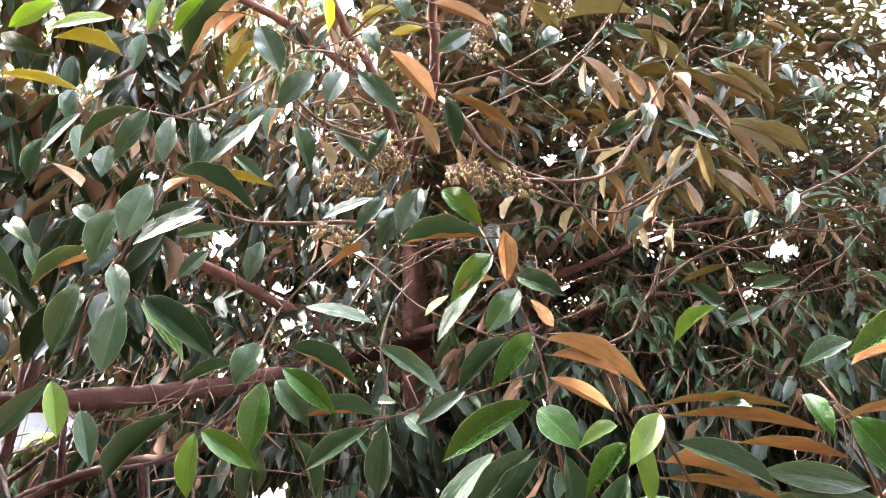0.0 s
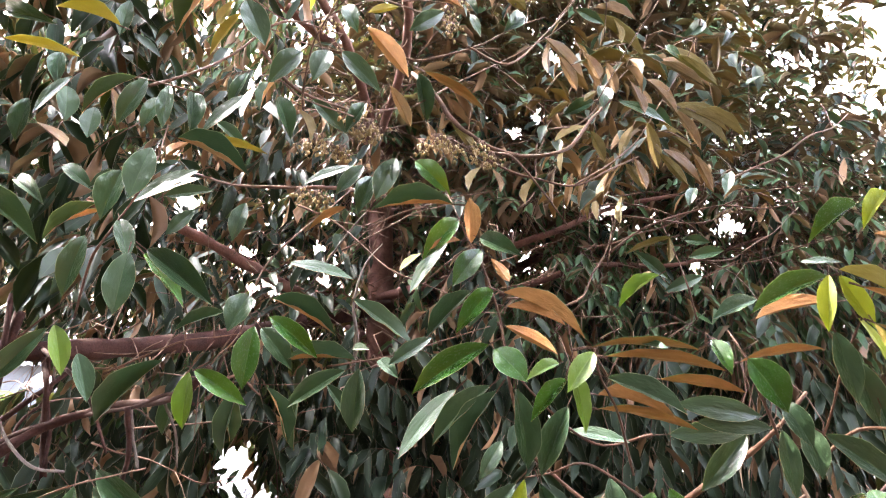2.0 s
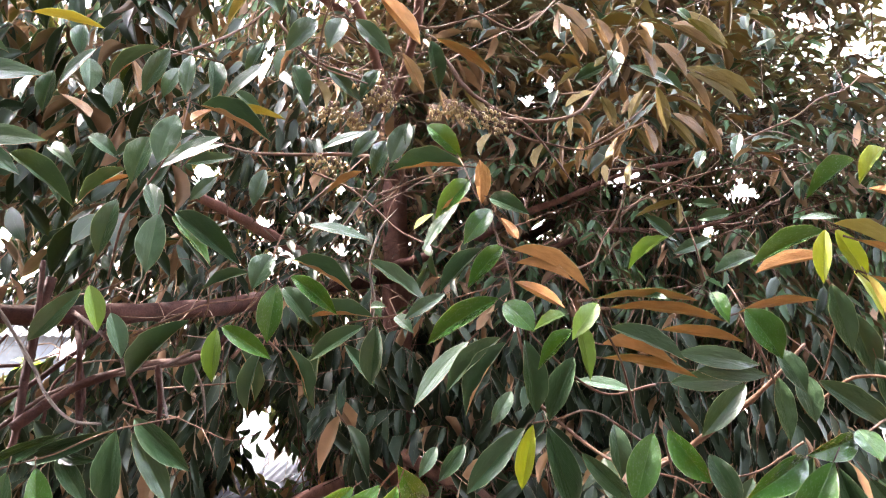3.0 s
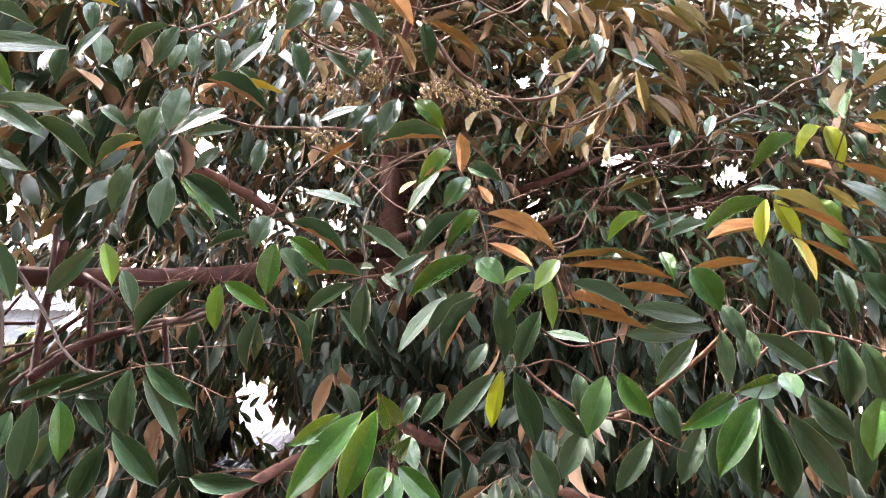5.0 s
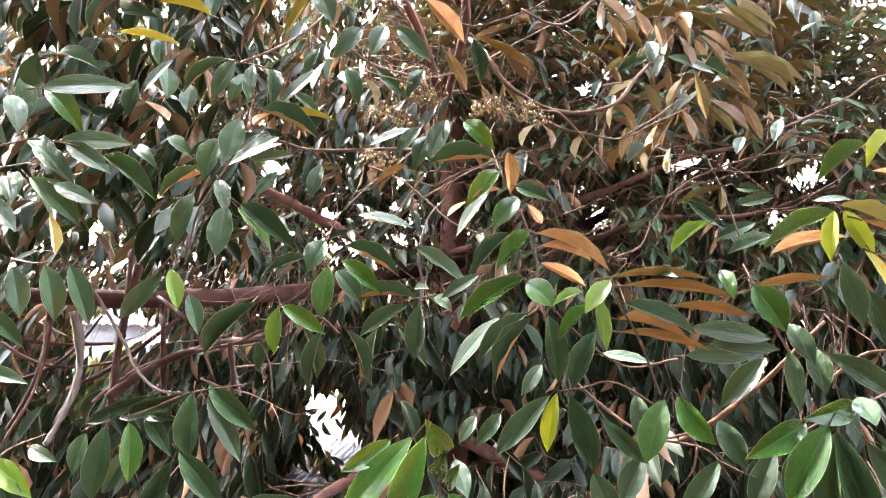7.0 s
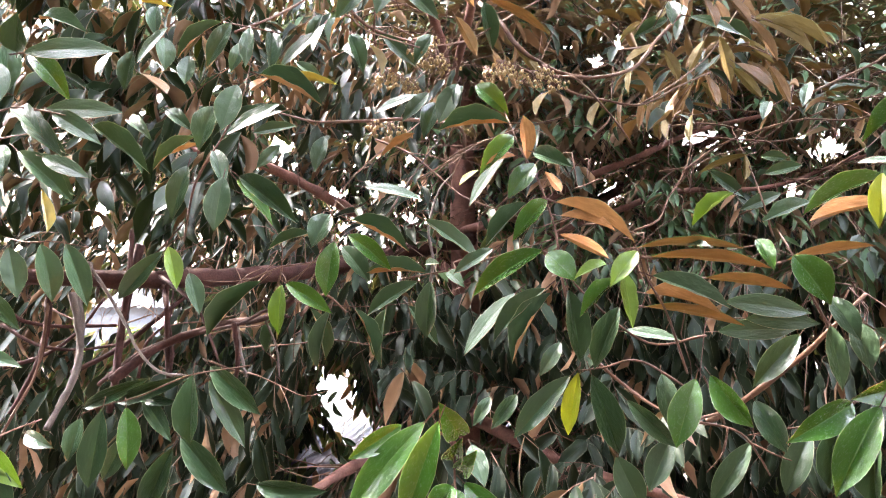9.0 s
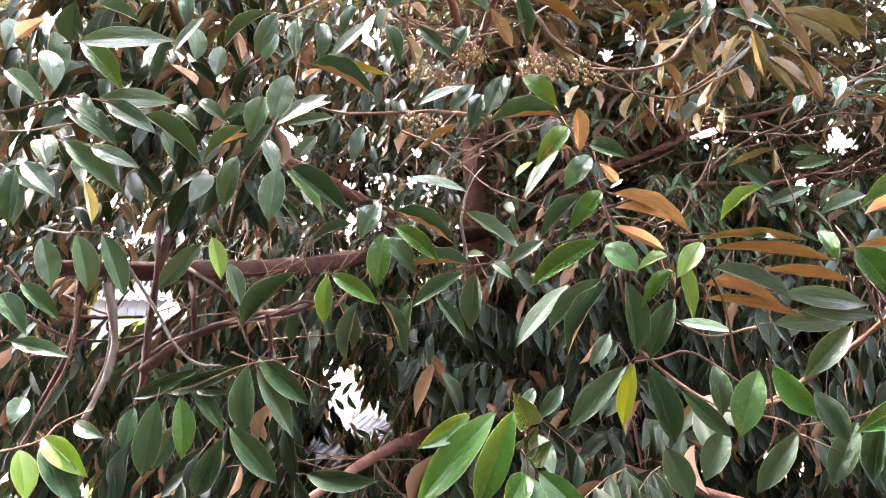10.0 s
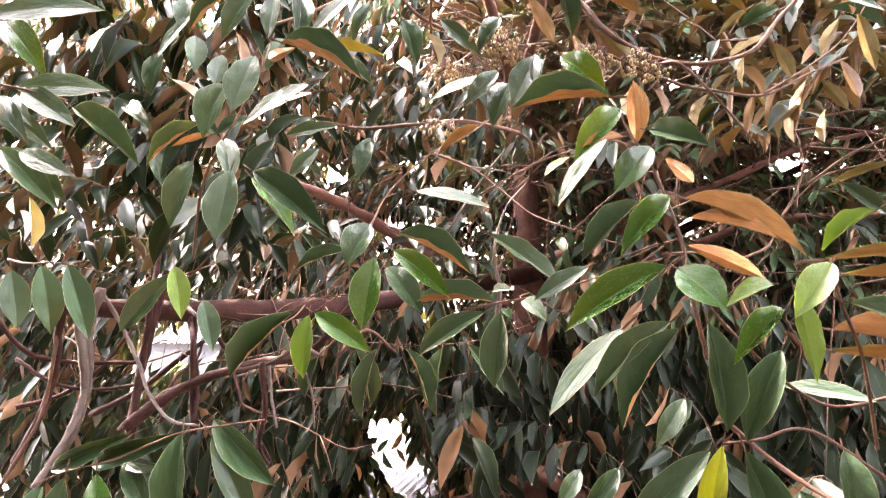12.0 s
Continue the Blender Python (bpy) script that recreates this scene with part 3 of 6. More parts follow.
leaf(twig, "green", (-0.459, 1.165, 3.643), (-0.451, 1.128, 3.545), (0.15, -0.92, 0.36), 0.32)
leaf(twig, "green", (-0.413, 1.167, 3.63), (-0.398, 1.129, 3.534), (0.57, -0.73, 0.38), 0.37)
twig = branch([(-0.145, 1.48, 3.692), (-0.212, 1.23, 3.646), (-0.244, 1.149, 3.654), (-0.293, 1.149, 3.633)], 0.00195, 0.0012)
leaf(twig, "green", (-0.287, 1.13, 3.618), (-0.371, 1.111, 3.534), (-0.18, -0.90, 0.39), 0.3, 5)
leaf(twig, "green", (-0.282, 1.129, 3.63), (-0.291, 1.084, 3.558), (-0.40, -0.75, 0.52), 0.3, 5)
leaf(twig, "green", (-0.246, 1.13, 3.64), (-0.257, 1.084, 3.57), (-0.28, -0.78, 0.56), 0.3)
leaf(twig, "green", (-0.202, 1.148, 3.712), (-0.253, 1.111, 3.631), (0.35, -0.92, 0.20), 0.44)
leaf(twig, "green", (-0.156, 1.178, 3.728), (-0.175, 1.135, 3.648), (0.22, -0.88, 0.43), 0.49)
leaf(twig, "green", (-0.129, 1.179, 3.727), (-0.047, 1.156, 3.637), (-0.04, -0.98, 0.21), 0.33)
twig = branch([(-0.177, 1.735, 3.565), (-0.207, 1.538, 3.469), (-0.217, 1.34, 3.397), (-0.27, 1.243, 3.306), (-0.283, 1.176, 3.222), (-0.297, 1.178, 3.166), (-0.342, 1.199, 3.123), (-0.391, 1.209, 3.093)], 0.00195, 0.0013)
leaf(twig, "fresh", (-0.255, 1.128, 3.183), (-0.264, 1.106, 3.072), (0.02, -0.98, 0.20), 0.46)
leaf(twig, "green", (-0.214, 1.361, 3.394), (-0.128, 1.324, 3.442), (-0.28, 0.45, 0.85), 0.27)
leaf(twig, "green", (-0.287, 1.195, 3.243), (-0.312, 1.155, 3.171), (0.20, -0.88, 0.43), 0.61)
leaf(twig, "green", (-0.365, 1.295, 3.208), (-0.455, 1.265, 3.168), (0.09, -0.88, 0.47), 0.3)
leaf(twig, "fresh", (-0.252, 1.218, 3.201), (-0.152, 1.205, 3.125), (0.16, -0.92, 0.36), 0.33)
leaf(twig, "green", (-0.288, 1.298, 3.177), (-0.215, 1.27, 3.097), (0.18, -0.86, 0.47), 0.43)
leaf(twig, "lime", (-0.401, 1.219, 3.09), (-0.404, 1.21, 2.982), (0.07, -0.99, 0.08), 0.38)
leaf(twig, "fresh", (-0.395, 1.229, 3.093), (-0.285, 1.216, 3.03), (0.15, -0.88, 0.44), 0.33)
leaf(twig, "green", (-0.237, 1.293, 3.314), (-0.101, 1.297, 3.284), (0.18, -0.62, 0.76), 0.3, 5)
leaf(twig, "green", (-0.268, 1.296, 3.238), (-0.133, 1.301, 3.167), (0.34, -0.74, 0.58), 0.3)
leaf(twig, "green", (-0.114, 1.399, 3.245), (0.027, 1.406, 3.142), (0.44, -0.70, 0.56), 0.3)
leaf(twig, "green", (-0.61, 1.595, 3.086), (-0.773, 1.598, 2.927), (-0.24, -0.95, 0.22), 0.3)
twig = branch([(-0.143, 1.274, 3.105), (-0.075, 1.255, 3.118), (-0.01, 1.255, 3.131), (0.08, 1.256, 3.161), (0.185, 1.307, 3.195)], 0.00195, 0.0012)
leaf(twig, "green", (-0.089, 1.284, 3.118), (-0.238, 1.281, 3.113), (-0.01, -0.68, 0.73), 0.3)
leaf(twig, "green", (-0.104, 1.255, 3.1), (-0.218, 1.255, 3.024), (-0.22, -0.92, 0.32), 0.3)
leaf(twig, "green", (-0.082, 1.295, 3.101), (-0.092, 1.3, 2.971), (-0.15, -0.99, -0.03), 0.41)
leaf(twig, "green", (-0.038, 1.255, 3.122), (0.004, 1.207, 3.091), (-0.29, -0.68, 0.67), 0.4)
leaf(twig, "green", (-0.103, 1.353, 3.139), (-0.062, 1.301, 3.14), (-0.70, -0.54, 0.47), 0.3)
leaf(twig, "green", (0.067, 1.155, 3.172), (-0.009, 1.118, 3.121), (0.08, -0.86, 0.51), 0.3)
twig = branch([(0.214, 1.063, 3.051), (0.197, 1.04, 3.118), (0.185, 1.076, 3.209), (0.151, 1.091, 3.307), (0.127, 1.099, 3.349), (0.097, 1.146, 3.422), (0.063, 1.341, 3.526)], 0.0026, 0.0013)
leaf(twig, "green", (0.098, 1.126, 3.417), (-0.044, 1.123, 3.406), (-0.03, -0.86, 0.50), 0.3)
leaf(twig, "green", (0.131, 1.11, 3.341), (0.126, 1.066, 3.419), (0.26, 0.84, 0.48), 0.43)
leaf(twig, "green", (0.145, 1.05, 3.346), (0.213, 1.008, 3.312), (-0.39, -0.87, 0.30), 0.38)
leaf(twig, "fresh", (0.108, 1.067, 3.38), (0.048, 1.032, 3.303), (0.11, -0.93, 0.35), 0.38)
leaf(twig, "green", (0.092, 1.069, 3.342), (0.027, 1.046, 3.247), (-0.50, -0.70, 0.51), 0.3, 5)
leaf(twig, "green", (0.113, 1.069, 3.343), (0.059, 1.02, 3.32), (-0.64, 0.39, 0.66), 0.27)
leaf(twig, "yellow", (0.043, 1.069, 3.318), (0.011, 1.025, 3.284), (-0.19, -0.50, 0.84), 0.3, 5)
leaf(twig, "fresh", (0.148, 1.07, 3.328), (0.1, 1.029, 3.26), (0.10, -0.88, 0.46), 0.47)
leaf(twig, "green", (0.166, 1.071, 3.313), (0.195, 1.023, 3.27), (0.69, 0.67, -0.27), 0.32)
leaf(twig, "green", (0.134, 1.073, 3.255), (0.058, 1.047, 3.173), (-0.16, -0.89, 0.43), 0.3)
leaf(twig, "fresh", (0.171, 1.074, 3.262), (0.108, 1.041, 3.182), (0.00, -0.93, 0.38), 0.35)
leaf(twig, "green", (0.185, 1.034, 3.253), (0.326, 1.04, 3.183), (0.34, 0.60, 0.72), 0.27)
leaf(twig, "green", (0.194, 1.055, 3.23), (0.291, 1.026, 3.201), (0.39, 0.74, 0.55), 0.27)
leaf(twig, "green", (0.194, 1.077, 3.197), (0.282, 1.047, 3.152), (0.40, 0.90, 0.18), 0.28)
leaf(twig, "green", (-0.09, 1.288, 3.524), (-0.141, 1.249, 3.452), (0.25, -0.91, 0.32), 0.35)
leaf(twig, "green", (-0.118, 1.337, 3.533), (-0.219, 1.311, 3.487), (-0.09, -0.76, 0.64), 0.3, 5)
leaf(twig, "green", (-0.072, 1.289, 3.501), (-0.094, 1.251, 3.413), (0.12, -0.92, 0.37), 0.44)
leaf(twig, "green", (-0.019, 1.239, 3.53), (-0.054, 1.205, 3.436), (0.05, -0.94, 0.33), 0.47)
leaf(twig, "green", (-0.007, 1.259, 3.529), (-0.013, 1.215, 3.455), (-0.27, -0.82, 0.51), 0.3)
leaf(twig, "fresh", (0.021, 1.24, 3.525), (0.094, 1.209, 3.451), (-0.11, -0.95, 0.29), 0.41)
twig = branch([(0.478, 1.17, 3.006), (0.36, 1.118, 2.995), (0.233, 1.032, 3.092), (0.188, 1.018, 3.159)], 0.0026, 0.0013)
leaf(twig, "fresh", (0.162, 1.017, 3.166), (0.038, 1.018, 3.083), (-0.23, -0.91, 0.34), 0.3)
leaf(twig, "fresh", (0.169, 0.978, 3.16), (0.216, 0.934, 3.114), (-0.24, -0.81, 0.54), 0.61)
leaf(twig, "lime", (0.267, 0.96, 3.142), (0.211, 0.919, 3.118), (0.17, -0.66, 0.73), 0.3)
leaf(twig, "lime", (0.307, 0.9, 3.163), (0.262, 0.863, 3.108), (-0.03, -0.82, 0.58), 0.42)
leaf(twig, "lime", (0.296, 0.981, 3.133), (0.31, 0.962, 3.036), (0.19, -0.96, 0.22), 0.3)
leaf(twig, "fresh", (0.283, 0.982, 3.116), (0.222, 0.942, 3.055), (-0.10, -0.79, 0.61), 0.3)
leaf(twig, "green", (0.207, 1.011, 3.097), (0.228, 1.01, 2.971), (0.21, -0.98, 0.04), 0.35)
leaf(twig, "green", (0.301, 1.064, 3.065), (0.256, 1.051, 2.952), (-0.34, -0.91, 0.24), 0.37)
leaf(twig, "green", (0.178, 1.031, 3.09), (0.108, 1.034, 2.961), (-0.62, -0.72, 0.32), 0.3)
leaf(twig, "green", (0.169, 1.05, 3.097), (0.073, 1.052, 2.997), (-0.46, -0.78, 0.43), 0.3)
leaf(twig, "green", (0.113, 1.09, 3.086), (0.014, 1.092, 2.965), (-0.60, -0.64, 0.48), 0.3, 5)
leaf(twig, "green", (0.202, 1.186, 2.984), (0.159, 1.145, 2.921), (-0.06, -0.82, 0.57), 0.38)
twig = branch([(0.482, 1.226, 2.876), (0.35, 1.12, 2.959), (0.274, 1.068, 2.954), (0.228, 1.047, 2.95)], 0.0026, 0.0012)
leaf(twig, "yellow", (0.228, 1.048, 2.947), (0.21, 1.052, 2.832), (-0.40, -0.92, 0.03), 0.3)
leaf(twig, "green", (0.214, 1.048, 2.941), (0.113, 1.05, 2.823), (-0.51, -0.75, 0.42), 0.3)
leaf(twig, "green", (0.248, 1.018, 2.949), (0.297, 1.025, 2.81), (0.24, -0.97, 0.04), 0.35)
leaf(twig, "green", (0.113, 1.269, 2.859), (0.06, 1.233, 2.791), (-0.07, -0.86, 0.51), 0.38)
leaf(twig, "green", (0.053, 1.319, 2.841), (0.018, 1.276, 2.785), (-0.01, -0.79, 0.61), 0.39)
leaf(twig, "green", (0.315, 1.117, 3.016), (0.414, 1.088, 3.005), (-0.03, -0.46, 0.89), 0.3, 5)
leaf(twig, "green", (0.313, 1.051, 2.9), (0.398, 1.037, 2.822), (0.14, -0.94, 0.32), 0.3)
leaf(twig, "green", (0.39, 1.055, 2.834), (0.347, 1.025, 2.748), (-0.36, -0.81, 0.46), 0.49)
leaf(twig, "green", (0.311, 1.177, 2.763), (0.36, 1.161, 2.663), (0.18, -0.95, 0.25), 0.54)
twig = branch([(0.444, 1.173, 2.932), (0.374, 1.016, 3.06), (0.325, 0.932, 3.124), (0.31, 0.91, 3.168)], 0.0026, 0.0013)
leaf(twig, "green", (0.31, 0.94, 3.169), (0.479, 0.943, 3.172), (-0.02, 0.36, 0.93), 0.27, 5)
leaf(twig, "green", (0.337, 0.961, 3.155), (0.53, 0.966, 3.14), (0.06, 0.42, 0.91), 0.27, 5)
leaf(twig, "green", (0.431, 0.985, 3.121), (0.569, 0.988, 3.105), (0.07, 0.62, 0.78), 0.27, 5)
leaf(twig, "green", (0.333, 0.984, 3.094), (0.456, 0.98, 3.063), (0.19, 0.69, 0.70), 0.27)
leaf(twig, "green", (0.337, 1.005, 3.07), (0.501, 1.009, 3.042), (0.13, 0.51, 0.85), 0.27, 5)
leaf(twig, "green", (0.337, 0.942, 3.124), (0.462, 0.947, 3.072), (0.26, -0.80, 0.55), 0.3)
leaf(twig, "green", (0.47, 1.017, 3.08), (0.612, 1.021, 3.063), (0.12, -0.85, 0.45), 0.3, 5)
leaf(twig, "green", (0.507, 1.029, 3.051), (0.623, 1.014, 3.046), (-0.02, -0.85, 0.45), 0.3, 5)
leaf(twig, "green", (0.467, 1.049, 3.026), (0.603, 1.052, 3.034), (-0.05, -0.80, 0.5), 0.3, 5)
leaf(twig, "green", (0.391, 0.961, 3.178), (0.419, 0.91, 3.172), (-0.48, -0.36, 0.80), 0.3, 5)
twig = branch([(0.715, 1.175, 3.003), (0.66, 1.092, 3.049), (0.609, 1.029, 3.101), (0.574, 1.006, 3.163), (0.575, 1.064, 3.2)], 0.00325, 0.0013)
leaf(twig, "green", (0.557, 0.986, 3.151), (0.694, 0.988, 3.178), (-0.16, 0.58, 0.80), 0.27, 5)
leaf(twig, "fresh", (0.553, 0.945, 3.159), (0.596, 0.913, 3.083), (-0.20, -0.94, 0.28), 0.59)
leaf(twig, "fresh", (0.505, 0.963, 3.185), (0.516, 0.916, 3.135), (-0.27, -0.73, 0.63), 0.38)
leaf(twig, "green", (0.634, 1.01, 3.092), (0.665, 0.973, 3.024), (-0.25, -0.89, 0.38), 0.47)
leaf(twig, "green", (0.684, 1.033, 3.052), (0.691, 0.996, 2.972), (-0.18, -0.90, 0.40), 0.51)
leaf(twig, "green", (0.636, 1.012, 3.044), (0.644, 0.987, 2.94), (-0.12, -0.97, 0.22), 0.33)
leaf(twig, "green", (0.635, 1.133, 3.016), (0.551, 1.128, 2.917), (-0.41, -0.82, 0.39), 0.37)
twig = branch([(0.514, 1.178, 2.837), (0.455, 1.024, 2.911), (0.415, 0.93, 2.966)], 0.0026, 0.0013)
leaf(twig, "fresh", (0.402, 0.93, 2.962), (0.368, 0.908, 2.857), (-0.44, -0.84, 0.32), 0.47)
leaf(twig, "fresh", (0.422, 0.92, 2.97), (0.477, 0.891, 2.897), (-0.22, -0.95, 0.21), 0.44)
leaf(twig, "green", (0.498, 0.954, 2.926), (0.535, 0.921, 2.853), (-0.09, -0.92, 0.37), 0.47)
leaf(twig, "green", (0.386, 1.121, 2.937), (0.394, 1.09, 2.846), (0.06, -0.94, 0.32), 0.44)
twig = branch([(0.894, 1.08, 2.987), (0.772, 0.957, 2.982), (0.687, 0.876, 2.971), (0.64, 0.856, 2.948)], 0.0026, 0.0013)
leaf(twig, "fresh", (0.608, 0.875, 2.943), (0.504, 0.835, 2.891), (-0.04, -0.75, 0.66), 0.36)
leaf(twig, "fresh", (0.621, 0.825, 2.95), (0.559, 0.814, 2.825), (-0.57, -0.74, 0.35), 0.37)
leaf(twig, "fresh", (0.682, 0.876, 2.974), (0.584, 0.823, 2.958), (0.0, -0.85, 0.50), 0.36)
leaf(twig, "fresh", (0.686, 0.875, 2.986), (0.686, 0.82, 2.953), (-0.15, -0.75, 0.60), 0.6)
leaf(twig, "green", (0.645, 0.856, 2.936), (0.7, 0.864, 2.779), (-0.08, -0.99, -0.07), 0.31)
leaf(twig, "green", (0.691, 0.858, 2.921), (0.797, 0.866, 2.787), (0.02, -1.00, -0.04), 0.3)
leaf(twig, "green", (0.749, 0.93, 2.901), (0.805, 0.894, 2.861), (-0.29, -0.88, 0.38), 0.59)
leaf(twig, "green", (0.752, 0.918, 2.943), (0.819, 0.887, 2.873), (-0.19, -0.95, 0.24), 0.46)
twig = branch([(0.807, 1.229, 2.951), (0.782, 1.124, 3.058), (0.76, 1.051, 3.14), (0.764, 1.008, 3.215), (0.793, 0.985, 3.3), (0.834, 0.982, 3.381)], 0.0026, 0.0012)
leaf(twig, "fresh", (0.739, 1.044, 3.296), (0.604, 1.044, 3.23), (-0.30, -0.72, 0.62), 0.3)
leaf(twig, "green", (0.634, 1.083, 3.256), (0.54, 1.043, 3.219), (0.03, -0.71, 0.70), 0.3)
leaf(twig, "green", (0.772, 1.086, 3.256), (0.631, 1.085, 3.223), (-0.11, 0.90, 0.42), 0.27)
leaf(twig, "yellow", (0.703, 0.983, 3.294), (0.685, 0.957, 3.202), (-0.62, -0.72, 0.32), 0.31)
leaf(twig, "yellow", (0.709, 0.963, 3.292), (0.748, 0.941, 3.21), (-0.27, -0.95, 0.13), 0.36)
leaf(twig, "fresh", (0.777, 1.02, 3.42), (0.677, 0.993, 3.346), (-0.24, -0.76, 0.60), 0.3)
leaf(twig, "yellow", (0.798, 0.979, 3.433), (0.737, 0.944, 3.364), (-0.37, -0.65, 0.67), 0.3)
leaf(twig, "yellow", (0.798, 0.96, 3.429), (0.813, 0.932, 3.343), (-0.34, -0.91, 0.23), 0.37)
leaf(twig, "lime", (0.798, 0.985, 3.295), (0.826, 0.948, 3.248), (-0.51, -0.80, 0.33), 0.44)
leaf(twig, "lime", (0.799, 0.967, 3.253), (0.824, 0.93, 3.204), (-0.46, -0.81, 0.36), 0.48)
leaf(twig, "green", (0.701, 1.062, 3.322), (0.748, 1.017, 3.319), (-0.46, -0.53, 0.71), 0.3, 5)
leaf(twig, "green", (0.736, 1.027, 3.204), (0.764, 1.015, 3.087), (-0.19, -0.98, 0.06), 0.37)
leaf(twig, "green", (0.83, 1.132, 3.156), (0.88, 1.137, 3.035), (-0.14, -0.98, -0.11), 0.41)
leaf(twig, "green", (0.694, 0.993, 3.042), (0.836, 1, 2.95), (0.31, -0.85, 0.42), 0.3)
leaf(twig, "green", (0.867, 1.116, 3.073), (0.88, 1.091, 2.971), (-0.24, -0.95, 0.20), 0.4)
leaf(twig, "green", (0.844, 0.976, 3.039), (0.858, 0.972, 2.915), (-0.24, -0.97, 0.01), 0.39)
leaf(twig, "green", (0.883, 0.977, 3.035), (0.915, 0.962, 2.927), (-0.26, -0.96, 0.06), 0.43)
leaf(twig, "green", (0.873, 1.052, 3.168), (0.884, 1.017, 3.083), (-0.31, -0.89, 0.32), 0.41)
leaf(twig, "yellow", (0.763, 1.007, 3.228), (0.802, 0.986, 3.145), (0.45, -0.79, 0.41), 0.3, 5)
leaf(twig, "fresh", (0.909, 0.962, 2.942), (0.882, 0.946, 2.826), (-0.72, -0.64, 0.26), 0.39)
leaf(twig, "green", (0.892, 1.003, 2.904), (0.909, 1.009, 2.752), (-0.25, -0.97, -0.07), 0.31)
twig = branch([(-0.443, 1.155, 2.922), (-0.488, 1.024, 2.926), (-0.537, 1.013, 2.909), (-0.596, 1.003, 2.882), (-0.671, 1.003, 2.861), (-0.725, 1.002, 2.839)], 0.00156, 0.00096)
leaf(twig, "green", (-0.52, 1.133, 2.922), (-0.411, 1.14, 2.823), (0.45, -0.78, 0.44), 0.33)
leaf(twig, "green", (-0.523, 1.134, 2.895), (-0.445, 1.142, 2.753), (0.69, -0.63, 0.35), 0.3)
leaf(twig, "green", (-0.482, 0.994, 2.929), (-0.487, 0.995, 2.8), (0.17, -0.98, -0.01), 0.39)
leaf(twig, "green", (-0.516, 1.054, 2.915), (-0.678, 1.053, 2.856), (-0.15, -0.90, 0.42), 0.19)
leaf(twig, "green", (-0.604, 1.052, 2.909), (-0.75, 1.052, 2.842), (-0.16, -0.93, 0.35), 0.19)
leaf(twig, "green", (-0.637, 1.073, 2.868), (-0.529, 1.035, 2.866), (-0.28, -0.80, 0.53), 0.2)
leaf(twig, "green", (-0.616, 1.054, 2.866), (-0.54, 1.023, 2.793), (0.38, -0.65, 0.66), 0.32)
leaf(twig, "fresh", (-0.616, 0.994, 2.863), (-0.602, 0.978, 2.749), (0.72, -0.67, 0.18), 0.4)
leaf(twig, "green", (-0.65, 0.973, 2.861), (-0.68, 0.978, 2.712), (0.24, -0.97, -0.08), 0.35)
leaf(twig, "green", (-0.714, 1.003, 2.836), (-0.713, 0.966, 2.763), (0.31, -0.85, 0.43), 0.43)
leaf(twig, "green", (-0.569, 1.108, 2.779), (-0.468, 1.115, 2.665), (0.55, -0.71, 0.45), 0.36)
leaf(twig, "green", (-0.569, 1.079, 2.767), (-0.628, 1.082, 2.641), (0.05, -1.00, -0.06), 0.37)
leaf(twig, "green", (-0.395, 1.085, 2.699), (-0.25, 1.088, 2.693), (0.04, -0.82, 0.57), 0.3)
leaf(twig, "green", (-0.68, 1.106, 2.785), (-0.728, 1.088, 2.687), (0.16, -0.98, 0.10), 0.39)
twig = branch([(-0.913, 1.488, 3.116), (-0.798, 1.389, 3.147), (-0.688, 1.29, 3.162), (-0.633, 1.34, 3.194)], 0.0026, 0.0013)
leaf(twig, "lime", (-0.682, 1.24, 3.173), (-0.649, 1.221, 3.076), (0.62, -0.71, 0.35), 0.41)
leaf(twig, "green", (-0.754, 1.339, 3.164), (-0.874, 1.341, 3.043), (0.06, -1.00, -0.08), 0.3)
leaf(twig, "green", (-0.698, 1.362, 3.111), (-0.655, 1.336, 3.01), (0.56, -0.71, 0.43), 0.41)
twig = branch([(0.041, 0.823, 2.722), (0.041, 0.769, 2.802), (0.038, 0.768, 2.833), (0.035, 0.786, 2.884)], 0.0026, 0.0013)
leaf(twig, "fresh", (0.018, 0.744, 2.923), (-0.032, 0.749, 2.779), (-0.24, -0.97, 0.05), 0.31)
leaf(twig, "fresh", (-0.008, 0.783, 2.912), (-0.125, 0.780, 2.765), (0.10, -0.70, 1.15), 0.30, 5)
leaf(twig, "fresh", (0.04, 0.806, 2.887), (0.017, 0.747, 2.948), (0.67, -0.64, -0.37), 0.46)
leaf(twig, "fresh", (-0.051, 0.824, 2.896), (-0.121, 0.779, 2.853), (0.18, -0.82, 0.54), 0.36)
leaf(twig, "fresh", (0.033, 0.797, 2.855), (0.051, 0.737, 2.903), (-0.54, -0.62, -0.57), 0.41)
leaf(twig, "fresh", (0.044, 0.798, 2.839), (0.071, 0.738, 2.887), (-0.69, -0.62, -0.38), 0.36)
leaf(twig, "fresh", (0.041, 0.748, 2.83), (0.048, 0.694, 2.791), (0.30, -0.54, 0.79), 0.55)
leaf(twig, "fresh", (0.053, 0.748, 2.839), (0.124, 0.706, 2.79), (0.00, -0.76, 0.65), 0.4)
leaf(twig, "fresh", (0.036, 0.748, 2.834), (0.007, 0.695, 2.797), (0.11, -0.61, 0.78), 0.54)
leaf(twig, "green", (0.051, 0.867, 2.858), (0.077, 0.816, 2.811), (0.12, -0.64, 0.76), 0.46)
twig = branch([(-0.925, 0.891, 3.384), (-0.873, 0.898, 3.395), (-0.817, 0.905, 3.41), (-0.781, 0.91, 3.417), (-0.732, 0.937, 3.412), (-0.687, 0.973, 3.404)], 0.0026, 0.0013)
